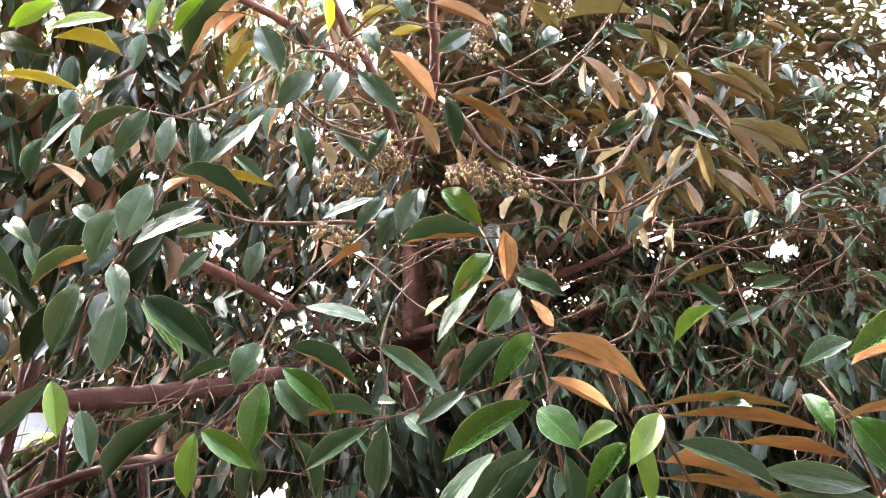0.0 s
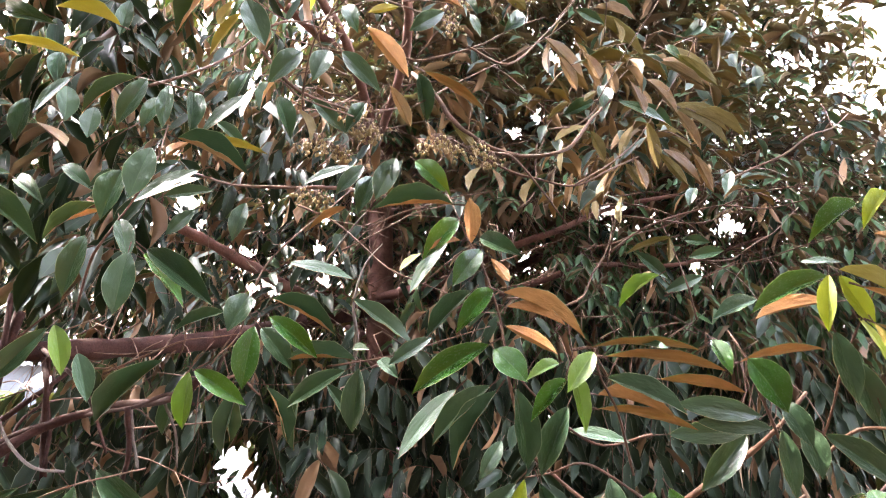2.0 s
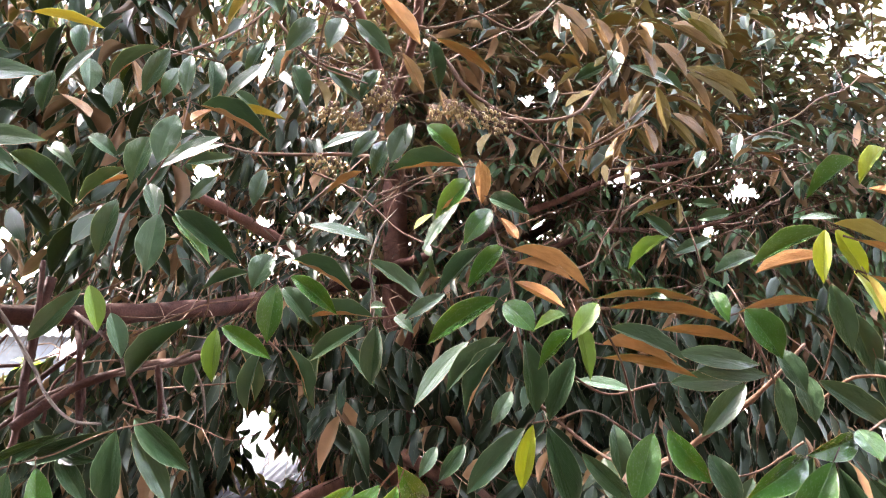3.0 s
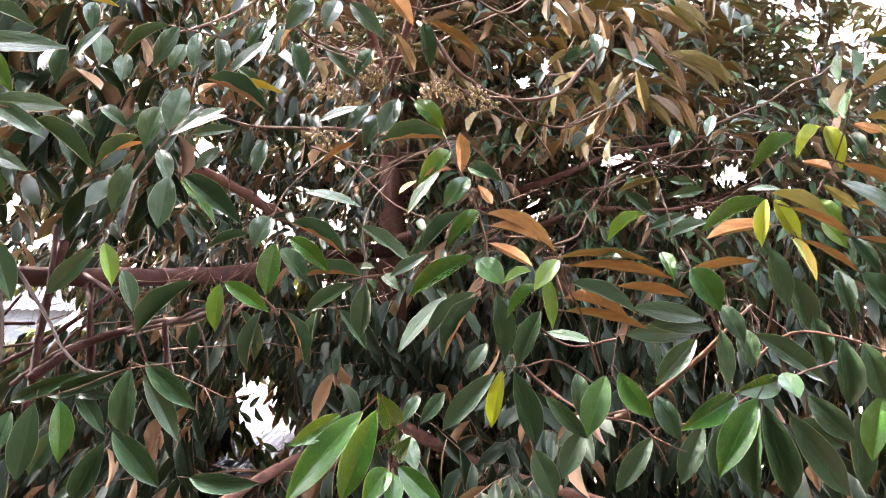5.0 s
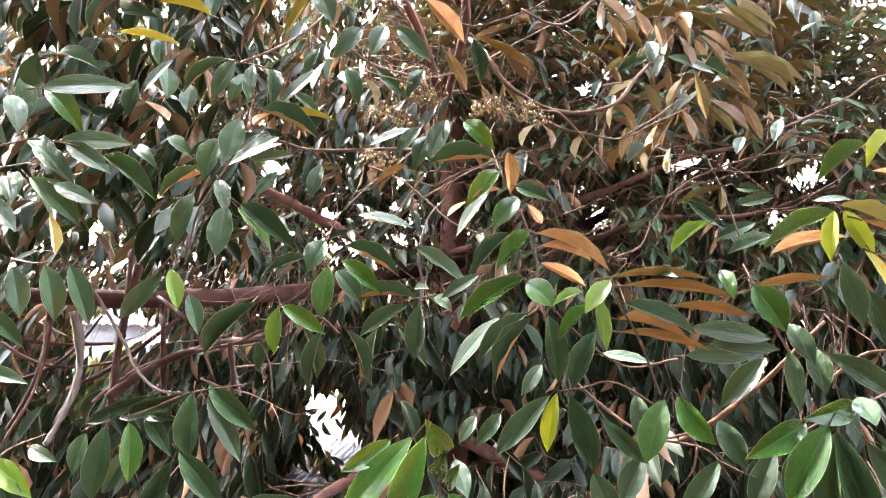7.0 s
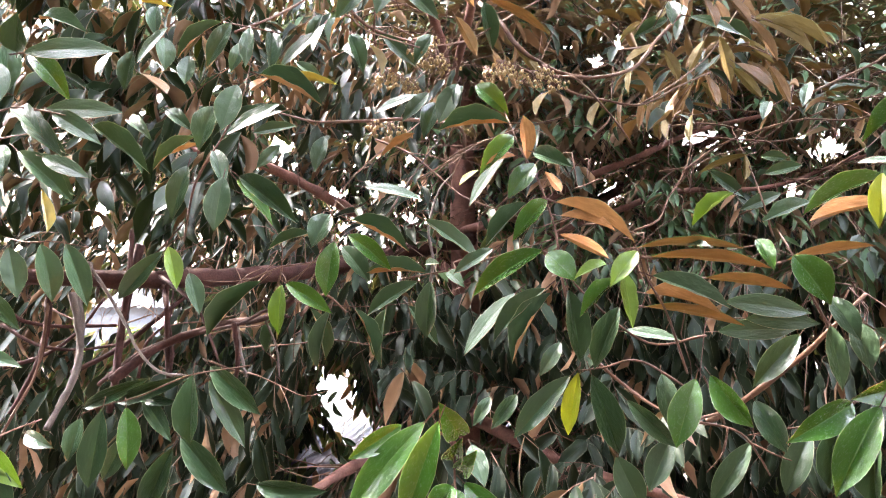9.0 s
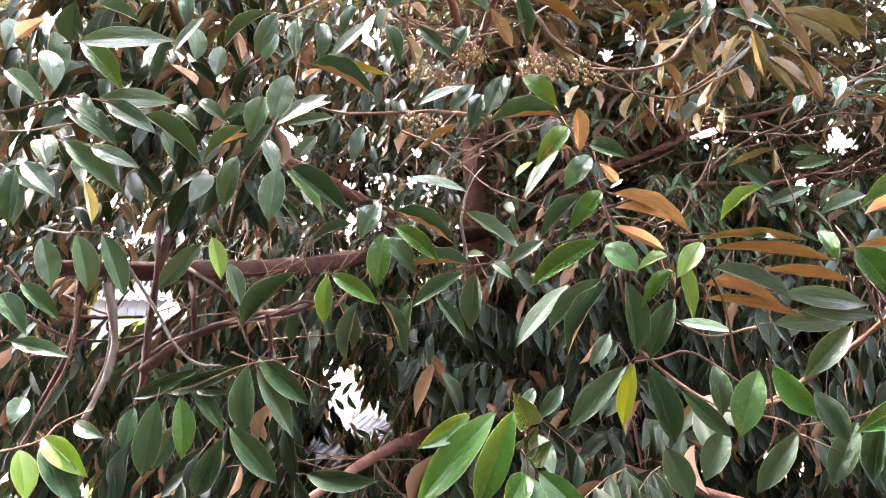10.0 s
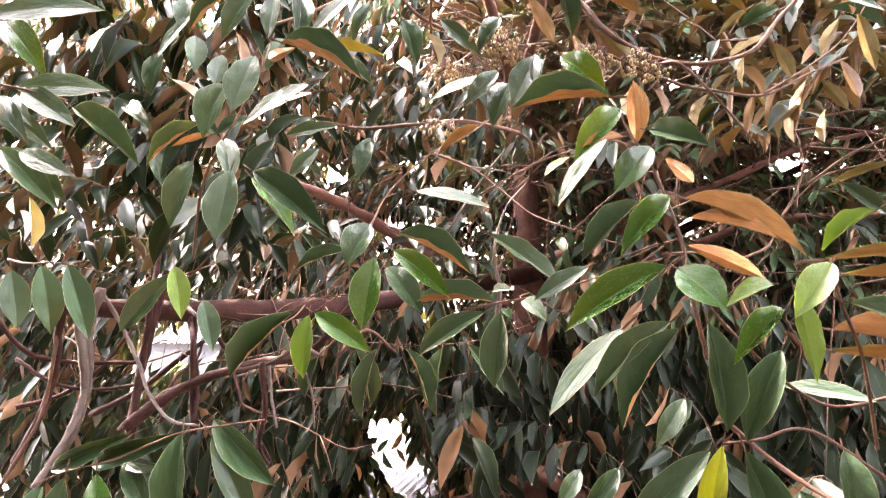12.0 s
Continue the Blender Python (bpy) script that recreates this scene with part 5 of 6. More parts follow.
leaf(twig, "green", (0.599, 1.838, 3.876), (0.743, 1.843, 3.819), (0.20, -0.88, 0.44), 0.3, 5)
leaf(twig, "bronze", (0.499, 1.846, 3.641), (0.475, 1.814, 3.536), (-0.71, 0.70, -0.05), 0.26, 5)
leaf(twig, "dull", (0.463, 1.846, 3.626), (0.503, 1.827, 3.514), (0.85, 0.49, 0.22), 0.26)
leaf(twig, "dull", (0.432, 1.841, 3.729), (0.42, 1.803, 3.633), (-0.53, 0.81, -0.25), 0.26)
leaf(twig, "bronze", (0.407, 1.843, 3.655), (0.398, 1.815, 3.545), (-0.72, 0.69, -0.11), 0.26, 5)
leaf(twig, "dull", (0.353, 1.843, 3.64), (0.316, 1.807, 3.547), (-0.77, 0.63, 0.06), 0.26)
leaf(twig, "dull", (0.188, 1.838, 3.663), (0.15, 1.798, 3.583), (-0.80, 0.59, 0.08), 0.26)
leaf(twig, "bronze", (0.221, 1.839, 3.657), (0.243, 1.799, 3.576), (0.80, 0.59, -0.08), 0.26)
leaf(twig, "dull", (0.61, 1.85, 3.59), (0.594, 1.811, 3.5), (-0.12, 0.92, -0.38), 0.29)
leaf(twig, "bronze", (0.824, 1.849, 3.726), (0.886, 1.855, 3.61), (0.54, 0.78, 0.33), 0.29)
leaf(twig, "green", (0.938, 1.853, 3.676), (0.902, 1.81, 3.595), (-0.37, -0.74, 0.56), 0.37)
leaf(twig, "green", (0.827, 1.853, 3.622), (0.792, 1.806, 3.557), (-0.24, -0.72, 0.65), 0.41)
leaf(twig, "bronze", (0.558, 1.832, 3.998), (0.582, 1.804, 3.887), (0.59, 0.80, -0.07), 0.33)
leaf(twig, "bronze", (0.493, 1.83, 4.023), (0.531, 1.796, 3.928), (0.65, 0.76, -0.02), 0.38)
leaf(twig, "green", (0.543, 1.835, 3.921), (0.54, 1.792, 3.836), (0.04, -0.89, 0.45), 0.48)
leaf(twig, "bronze", (0.412, 1.829, 4.011), (0.468, 1.816, 3.897), (0.54, 0.83, 0.17), 0.32)
leaf(twig, "bronze", (0.027, 1.681, 3.747), (0.057, 1.65, 3.646), (0.38, 0.91, -0.17), 0.32)
leaf(twig, "dull", (0.094, 1.683, 3.75), (0.161, 1.656, 3.659), (0.49, 0.87, 0.11), 0.31)
leaf(twig, "bronze", (-0.078, 1.675, 3.845), (-0.015, 1.681, 3.729), (0.29, 0.93, 0.21), 0.33)
leaf(twig, "bronze", (0.06, 1.732, 3.747), (0.099, 1.708, 3.637), (0.39, 0.92, -0.06), 0.3)
twig = branch([(-0.197, 1.828, 3.732), (-0.244, 1.676, 3.754), (-0.301, 1.624, 3.76), (-0.369, 1.622, 3.79)], 0.00195, 0.0012)
leaf(twig, "green", (-0.368, 1.622, 3.785), (-0.326, 1.606, 3.665), (0.35, -0.91, 0.24), 0.4)
leaf(twig, "green", (-0.278, 1.624, 3.782), (-0.18, 1.63, 3.687), (0.16, -0.98, 0.10), 0.31)
leaf(twig, "green", (-0.137, 1.627, 3.775), (-0.181, 1.593, 3.682), (0.16, -0.95, 0.28), 0.39)
leaf(twig, "dull", (-0.314, 1.624, 3.754), (-0.27, 1.592, 3.656), (0.71, 0.70, 0.09), 0.26)
leaf(twig, "green", (-0.484, 1.716, 3.882), (-0.524, 1.695, 3.769), (0.07, -0.99, 0.15), 0.3)
leaf(twig, "green", (-0.565, 1.72, 3.741), (-0.468, 1.701, 3.659), (0.20, -0.88, 0.44), 0.3)
leaf(twig, "green", (-0.724, 1.714, 3.804), (-0.757, 1.683, 3.705), (0.32, -0.93, 0.18), 0.43)
leaf(twig, "green", (-0.985, 1.707, 3.828), (-0.965, 1.678, 3.717), (0.68, -0.67, 0.30), 0.54)
leaf(twig, "green", (-0.905, 1.711, 3.771), (-0.898, 1.676, 3.672), (0.25, -0.90, 0.35), 0.54)
leaf(twig, "green", (-1.088, 1.707, 3.79), (-1.11, 1.699, 3.664), (0.32, -0.95, 0.01), 0.42)
leaf(twig, "bronze", (-0.864, 1.71, 3.833), (-0.824, 1.684, 3.721), (-0.03, 0.97, -0.24), 0.32)
leaf(twig, "bronze", (-1.127, 1.808, 3.751), (-1.02, 1.789, 3.675), (0.21, 0.98, 0.05), 0.29)
leaf(twig, "green", (-0.772, 1.622, 3.569), (-0.833, 1.585, 3.516), (0.44, -0.89, 0.13), 0.4)
leaf(twig, "green", (-0.921, 1.619, 3.58), (-0.82, 1.592, 3.51), (0.07, -0.89, 0.45), 0.33)
leaf(twig, "green", (-1.033, 1.62, 3.493), (-0.977, 1.593, 3.391), (0.52, -0.71, 0.48), 0.37)
leaf(twig, "green", (-0.534, 1.532, 3.459), (-0.587, 1.496, 3.389), (0.33, -0.92, 0.22), 0.39)
leaf(twig, "green", (-0.41, 1.533, 3.48), (-0.427, 1.501, 3.38), (0.12, -0.95, 0.28), 0.43)
leaf(twig, "green", (-0.489, 1.531, 3.508), (-0.608, 1.515, 3.488), (0.07, -0.94, 0.34), 0.3)
twig = branch([(-0.9, 2.244, 2.999), (-0.712, 2.148, 2.993), (-0.537, 2.051, 2.99), (-0.398, 2.054, 2.989), (-0.255, 2.156, 3.006), (-0.131, 2.357, 3.047)], 0.00195, 0.0012)
leaf(twig, "green", (-0.77, 2.147, 2.974), (-0.83, 2.153, 2.801), (-0.19, -0.98, 0.03), 0.3)
leaf(twig, "green", (-0.627, 2.05, 2.98), (-0.57, 2.058, 2.799), (0.84, -0.49, 0.24), 0.3)
leaf(twig, "green", (-0.538, 2.002, 2.979), (-0.581, 2.009, 2.766), (-0.44, -0.89, 0.06), 0.3)
leaf(twig, "green", (-0.467, 2.053, 2.979), (-0.391, 2.062, 2.806), (0.81, -0.47, 0.34), 0.3)
leaf(twig, "green", (-0.368, 2.105, 2.98), (-0.384, 2.113, 2.769), (-0.44, -0.90, -0.00), 0.3)
leaf(twig, "green", (-0.278, 2.056, 2.994), (-0.173, 2.064, 2.854), (0.60, -0.69, 0.41), 0.3)
twig = branch([(0.819, 1.283, 2.88), (0.71, 1.232, 2.834), (0.625, 1.201, 2.823), (0.564, 1.2, 2.81)], 0.0026, 0.0012)
leaf(twig, "green", (0.58, 1.231, 2.789), (0.503, 1.235, 2.66), (-0.52, -0.80, 0.29), 0.33)
leaf(twig, "green", (0.84, 1.284, 2.852), (0.841, 1.293, 2.646), (-0.73, -0.69, -0.03), 0.3)
leaf(twig, "green", (0.692, 1.232, 2.818), (0.647, 1.237, 2.683), (-0.61, -0.77, 0.18), 0.38)
leaf(twig, "green", (0.778, 1.304, 2.822), (0.76, 1.31, 2.676), (-0.64, -0.77, 0.05), 0.36)
twig = branch([(-1.213, 1.156, 3.412), (-1.07, 1.124, 3.399), (-0.961, 1.108, 3.407), (-0.888, 1.118, 3.421), (-0.784, 1.161, 3.46)], 0.00195, 0.0012)
leaf(twig, "green", (-0.927, 1.04, 3.584), (-0.906, 1.014, 3.468), (0.80, -0.54, 0.27), 0.37)
leaf(twig, "green", (-0.94, 1.11, 3.458), (-0.855, 1.077, 3.401), (0.10, -0.79, 0.61), 0.31)
leaf(twig, "green", (-0.95, 1.109, 3.442), (-0.84, 1.108, 3.366), (0.28, -0.86, 0.42), 0.3)
leaf(twig, "green", (-0.955, 1.109, 3.374), (-0.837, 1.126, 3.265), (0.47, -0.80, 0.38), 0.31)
leaf(twig, "green", (-1.076, 1.094, 3.315), (-0.96, 1.087, 3.251), (0.23, -0.83, 0.51), 0.34)
leaf(twig, "green", (-1.062, 1.096, 3.307), (-1.046, 1.078, 3.187), (0.83, -0.52, 0.19), 0.33)
leaf(twig, "green", (-0.998, 1.104, 3.385), (-0.954, 1.063, 3.312), (0.63, -0.46, 0.62), 0.35)
leaf(twig, "olive", (-0.966, 1.19, 3.302), (-0.926, 1.163, 3.2), (-0.25, 0.91, -0.34), 0.29)
leaf(twig, "green", (-0.72, 1.14, 3.442), (-0.642, 1.104, 3.39), (0.04, -0.80, 0.60), 0.3)


BALL = [Vector((math.cos(a) * math.cos(e), math.sin(a) * math.cos(e), math.sin(e))) for e in (-1.1, -0.45, 0.3, 1.0) for a in (0, 1.05, 2.09, 3.14, 4.19, 5.24)]
BALL_FACES = [(row * 6 + c, row * 6 + (c + 1) % 6, row * 6 + 6 + (c + 1) % 6, row * 6 + 6 + c) for row in range(3) for c in range(6)]
BALL_FACES += [(5, 4, 3, 2, 1, 0), (18, 19, 20, 21, 22, 23)]
BUD_MESH = mesh_from("bud", [Vector((q.x, q.y, q.z * (1.35 if q.z < 0 else 1.1))) for q in BALL], BALL_FACES, [BUD])


def flower_spray(at):
    """Round buds on short stalks hanging in a bunch from the bark."""
    rnd = random.Random(round(at[0] * 1000) + round(at[2] * 777))
    vs, fs, buds = [], [], []
    top = Vector(at) - tree.location + Vector((0, 0, 0.035))
    for _ in range(24):
        p = top + Vector((rnd.gauss(0, 0.019), rnd.gauss(0, 0.017), -rnd.uniform(0.010, 0.046)))
        sv, sf = tube([top + Vector((rnd.gauss(0, 0.008), 0, 0)), top.lerp(p, 0.5) + Vector((0, 0, -0.004)), p], 0.0008, 0.0007, 4)
        k = len(vs)
        vs += sv
        fs += [tuple(k + i for i in q) for q in sf]
        buds.append((p, rnd.uniform(0.0028, 0.0052)))
    spray = part("flower_spray", mesh_from("flower_spray", vs, fs, [TWIG]), tree, "bunch of tan flower buds on short stalks")
    for p, r in buds:
        part("bud", BUD_MESH, spray).matrix_basis = Matrix.Translation(p) @ Matrix.Diagonal((r, r, r, 1))


flower_spray((-0.289, 1.629, 3.64))
flower_spray((-0.256, 1.629, 3.655))
flower_spray((-0.231, 1.631, 3.636))
flower_spray((-0.194, 1.632, 3.627))
flower_spray((-0.15, 1.63, 3.683))
flower_spray((-0.128, 1.63, 3.701))
flower_spray((-0.104, 1.632, 3.677))
flower_spray((0.019, 1.635, 3.652))
flower_spray((0.057, 1.635, 3.667))
flower_spray((0.095, 1.636, 3.66))
flower_spray((0.145, 1.638, 3.637))
flower_spray((0.181, 1.639, 3.652))
flower_spray((0.202, 1.64, 3.623))
flower_spray((-0.299, 1.634, 3.511))
flower_spray((-0.255, 1.636, 3.503))
flower_spray((-0.168, 1.628, 3.724))
flower_spray((0.08, 1.816, 4.127))
flower_spray((0.12, 1.814, 4.152))
flower_spray((0.088, 1.825, 4.072))
flower_spray((0.328, 1.82, 4.194))
flower_spray((-0.167, 1.85, 3.823))
flower_spray((-0.28, 1.804, 4.068))

# ---- bare reddish twigs crossing in front of the inner crown ----
def twig_web(rnd, count, low, high, lean):
    """Forking twigs, each a gently bent line with one or two side shoots."""
    for _ in range(count):
        p = Vector(rnd.uniform(a, b) for a, b in zip(low, high))
        d = (Vector(lean) + Vector((rnd.gauss(0, 0.5), rnd.gauss(0, 0.25), rnd.gauss(0, 0.35)))).normalized()
        size, thick = rnd.uniform(0.30, 0.75), rnd.uniform(0.0024, 0.0052)
        line = [p]
        for _ in range(5):
            d = (d + Vector((rnd.gauss(0, 0.22), rnd.gauss(0, 0.15), rnd.gauss(0.03, 0.22)))).normalized()
            line.append(line[-1] + d * size / 5)
        branch(line, thick, thick * 0.45, TWIG, "branch", 5, 3)
        for k in rnd.sample((1, 2, 3, 4), rnd.choice((1, 2, 2))):
            e = (d + Vector((rnd.gauss(0, 0.7), rnd.gauss(0, 0.3), rnd.gauss(0, 0.7)))).normalized()
            q = line[k]
            branch([q, q + e * size * 0.16 + Vector((0, 0, 0.01)), q + e * size * 0.34], thick * 0.55, thick * 0.25, TWIG, "branch", 5, 3)


web = random.Random(5)
twig_web(web, 15, (0.2, 1.9, 3.25), (1.1, 2.7, 3.75), (0.9, 0.1, 0.25))
twig_web(web, 9, (-0.5, 1.8, 3.35), (0.3, 2.6, 4.1), (0.6, 0.0, 0.35))
twig_web(web, 12, (-1.4, 1.9, 2.75), (-0.8, 2.4, 3.1), (0.8, 0.0, 0.2))

# ---- the crown behind: many sprigs of leaves on thin twigs ----
CARRIERS = [blade([0, 0.28, 0.70, 1.0], 3, *shape) for shape in SHAPES]


def foliage_mesh(name, rng, origin, axis, up, size, mats, blades=CARRIERS):
    """One mesh of many leaves, each given by its foot, its direction, its upper side and its length."""
    for_y, for_z = np.array(axis), np.array(up)
    for_x = np.cross(for_y, for_z)
    o, s = np.array(origin), np.array(size)[:, None, None]
    slim = rng.uniform(0.23, 0.34, len(o))[:, None, None]
    V, FACES, IX, UV, k = [], [], [], [], 0
    which = rng.integers(0, len(SHAPES), len(o))
    for n, (vs, uvs, fs, ix) in enumerate(blades):
        pick = which == n
        one = np.ones_like(slim[pick])
        t = np.array(vs)[None] * s[pick] * np.concatenate([slim[pick], one, 0.8 * one], 2)
        pts = o[pick][:, None] + t[..., :1] * for_x[pick][:, None] + t[..., 1:2] * for_y[pick][:, None] + t[..., 2:] * for_z[pick][:, None]
        m, per = len(pts), len(vs)
        V.append(pts.reshape(-1, 3))
        FACES.append((np.array(fs)[None] + (k + np.arange(m) * per)[:, None, None]).reshape(-1, 3))
        IX.append(np.tile(ix, m))
        UV.append(np.tile(np.array(uvs), (m, 1)))
        k += m * per
    V, FACES = np.concatenate(V), np.concatenate(FACES)
    me = bpy.data.meshes.new(name)
    me.vertices.add(len(V))
    me.vertices.foreach_set("co", V.astype(np.float32).ravel())
    me.loops.add(FACES.size)
    me.loops.foreach_set("vertex_index", FACES.astype(np.int32).ravel())
    me.polygons.add(len(FACES))
    me.polygons.foreach_set("loop_start", np.arange(0, FACES.size, 3, dtype=np.int32))
    for m in mats:
        me.materials.append(m)
    me.polygons.foreach_set("material_index", np.concatenate(IX).astype(np.int32))
    me.uv_layers.new(name="UVMap").data.foreach_set("uv", np.concatenate(UV)[FACES.ravel()].astype(np.float32).ravel())
    me.polygons.foreach_set("use_smooth", [True] * len(FACES))
    me.update(calc_edges=True)
    return me


def face(z):
    """How far leaves lean out towards the open side, more so low in the crown."""
    return -0.5 + 0.6 * min(1, max(0, (z - 3.2) / 0.9))


# gaps in the crown through which the sky and the roofs show: from, to, half-width at either end
GAPS = [
    ((-0.45, 1.235, 3.399), (-3.338, 8.629, 4.757), 0.029, 0.172, 1.6, 99),
    ((-0.32, 1.243, 3.28), (-2.561, 8.674, 4.045), 0.021, 0.124, 1.7, 99),
    ((-0.893, 1.232, 3.253), (-5.999, 8.61, 3.881), 0.023, 0.137, 1.3, 99),
    ((-0.809, 1.237, 3.181), (-5.491, 8.638, 3.448), 0.021, 0.124, 1.3, 99),
    ((-0.806, 1.244, 3.015), (-5.477, 8.679, 2.45), 0.060, 0.357, 2.2, 99),
    ((-0.897, 1.243, 2.995), (-6.019, 8.672, 2.335), 0.046, 0.275, 1.6, 99),
    ((-0.322, 1.261, 2.836), (-2.57, 8.782, 1.375), 0.071, 0.429, 1, 99),
    ((-0.262, 1.266, 2.744), (-2.213, 8.812, 0.827), 0.069, 0.413, 1.2, 99),
    ((-0.364, 1.266, 2.684), (-2.824, 8.814, 0.468), 0.045, 0.27, 1.3, 99),
    ((-0.149, 1.243, 3.363), (-1.533, 8.675, 4.537), 0.018, 0.110, 1, 99),
    ((-0.16, 1.245, 3.304), (-1.598, 8.688, 4.184), 0.013, 0.076, 1.5, 99),
    ((0.303, 1.256, 3.282), (1.179, 8.75, 4.057), 0.032, 0.192, 1, 99),
    ((0.273, 1.243, 3.574), (0.996, 8.675, 5.806), 0.027, 0.165, 1, 99),
    ((0.321, 1.243, 3.61), (1.285, 8.672, 6.02), 0.023, 0.137, 1, 99),
    ((0.35, 1.237, 3.753), (1.463, 8.641, 6.877), 0.025, 0.151, 1, 99),
    ((0.494, 1.255, 3.403), (2.324, 8.744, 4.78), 0.027, 0.165, 2, 99),
    ((0.761, 1.261, 3.382), (3.929, 8.782, 4.654), 0.025, 0.151, 2, 99),
    ((0.687, 1.263, 3.293), (3.481, 8.795, 4.122), 0.023, 0.137, 1, 99),
    ((0.063, 1.272, 2.759), (-0.264, 8.848, 0.918), 0.030, 0.179, 1.2, 99),
    ((-0.611, 1.226, 3.54), (-4.307, 8.574, 5.601), 0.016, 0.096, 1.5, 99),
    ((-0.584, 1.229, 3.499), (-4.142, 8.588, 5.358), 0.013, 0.076, 2, 99),
    ((0.206, 1.24, 3.61), (0.597, 8.658, 6.025), 0.014, 0.082, 1, 99),
    ((0.578, 1.256, 3.404), (2.831, 8.754, 4.784), 0.014, 0.082, 1, 99),
    ((-0.004, 1.241, 3.485), (-0.663, 8.662, 5.274), 0.013, 0.076, 1, 99),
    ((-0.079, 1.264, 2.897), (-1.115, 8.797, 1.744), 0.013, 0.076, 1, 99),
    ((-0.032, 1.245, 3.367), (-0.831, 8.688, 4.565), 0.051, 0.304, 1, 3.85),
    ((-0.03, 1.248, 3.302), (-0.817, 8.704, 4.175), 0.053, 0.321, 1, 3.85),
    ((-0.027, 1.251, 3.224), (-0.799, 8.724, 3.707), 0.053, 0.321, 1, 3.85),
    ((-0.024, 1.254, 3.159), (-0.784, 8.74, 3.318), 0.048, 0.286, 1, 3.85),
    ((-0.144, 1.249, 3.226), (-1.502, 8.709, 3.719), 0.021, 0.124, 3, 3.3),
    ((0.179, 1.253, 3.284), (0.437, 8.734, 4.067), 0.019, 0.117, 3, 3.3),
    ((-0.465, 1.247, 3.103), (-3.427, 8.699, 2.982), 0.016, 0.096, 6, 2.4),
    ((1.177, 1.261, 3.589), (6.421, 8.783, 5.898), 0.046, 0.275, 1, 99),
    ((1.207, 1.266, 3.486), (6.6, 8.811, 5.28), 0.041, 0.247, 1, 99),
    ((1.141, 1.25, 3.835), (6.209, 8.718, 7.373), 0.066, 0.398, 1, 99),
]


def in_gap(p):
    for a, b, r0, r1, flat, far in GAPS:
        s = (p[1] - a[1]) / (b[1] - a[1])
        if s < 0 or p[1] > far:
            continue
        r = (1.05 if p[1] < 4.7 else 0.72) * (r0 + (r1 - r0) * s)
        dx, dz = (p[0] - a[0] - (b[0] - a[0]) * s) / flat, p[2] - a[2] - (b[2] - a[2]) * s
        apart = dx * dx + dz * dz
        if apart < 1.7 * r * r and apart < (r * (1.0 + 0.6 * noise.noise(Vector(p) * 8.0))) ** 2:
            return True
    return False


def grow(rng, room, low, high, sprigs, skel, at, droop, sizes, steps=(7, 12), link_to=0.5, hanging=0.0):
    """Sprigs of leaves where room() lets them grow: the leaves' feet, directions, upper sides and lengths, and the twigs."""
    leaves, tv, tf = ([], [], [], []), [], []
    low, high = np.array(low), np.array(high)
    grown = 0
    while grown < sprigs:
        p = low + rng.random(3) * (high - low)
        if rng.random() > room(p):
            continue
        grown += 1
        base = Vector(p)
        near = Vector(skel[np.argmin(((skel - p) ** 2).sum(1))])
        out = base - near
        reach = out.length
        out = (out.normalized() + Vector((rng.normal(0, 0.6), rng.normal(0, 0.6) - 0.3, -0.2))).normalized()
        length = rng.uniform(0.2, 0.36)
        line = [base + out * length * s + Vector((0, 0, -0.10 * s * s)) for s in (0, 0.33, 0.66, 1)]
        if reach < link_to and base.y > 2.5:
            start = base.lerp(near, 0.9)
            bend = Vector((rng.normal(0, 0.05), rng.normal(0, 0.05), rng.normal(0.03, 0.04)))
            line = [start, start.lerp(base, 0.35) + bend, start.lerp(base, 0.7) + bend] + line
        vs, fs = tube([q - at for q in line], 0.0038 if len(line) > 4 else 0.0024, 0.0014, 3)
        k = len(tv)
        tv += vs
        tf += [tuple(k + i for i in q) for q in fs]
        side = out.cross(Vector((0, 0, 1)))
        side = side.normalized() if side.length > 0.05 else Vector((1, 0, 0))
        count = int(rng.integers(*steps))
        for i in range(count):
            s = 0.05 + 0.95 * i / (count - 1)
            foot = base + out * length * s + Vector((0, 0, -0.10 * s * s))
            sway = 1 if i % 2 else -1
            hang = hanging * min(1, max(0, (4.6 - foot.z) / 0.8)) if foot.x > -0.6 else hanging
            if hanging > 0.2 and foot.z < 3.05:
                hang = 0.8
            d = (out * rng.uniform(0.2, 0.8) + side * sway * rng.uniform(0.4, 1.0) + Vector((rng.normal(0, 0.25), rng.normal(0, 0.25) + face(foot.z), rng.uniform(*droop) - 1.2 * hang))).normalized()
            out_side = -1.1 if rng.random() > (0.22 if foot.x < -0.35 and foot.z > 2.9 else 0.14 if foot.z < 3.1 else 0.42) else 0.9
            n = Vector((rng.normal(0, 0.45), rng.normal(0, 0.35) - 0.15 + out_side * hang, 1.0 - 0.5 * hang))
            n = n - n.dot(d) * d
            size = rng.uniform(*sizes) * (1.2 if foot.z < 3.0 else 1 if foot.y < 3.3 else 0.88)
            if n.length < 0.1 or room(foot + d * 0.06) <= 0 or in_gap(foot + d * size * 0.55) or (foot.y < 3.0 and in_gap(foot + d * size * 0.9)):
                continue
            leaves[0].append(tuple(foot - at))
            leaves[1].append(tuple(d))
            leaves[2].append(tuple(n.normalized()))
            leaves[3].append(size)
    return leaves, tv, tf


def eye_level(p):
    """The airy band between the lower boughs and the upper crown."""
    return p[0] < 2.2 and 3.05 < p[2] < 3.25 + 0.17 * p[1]


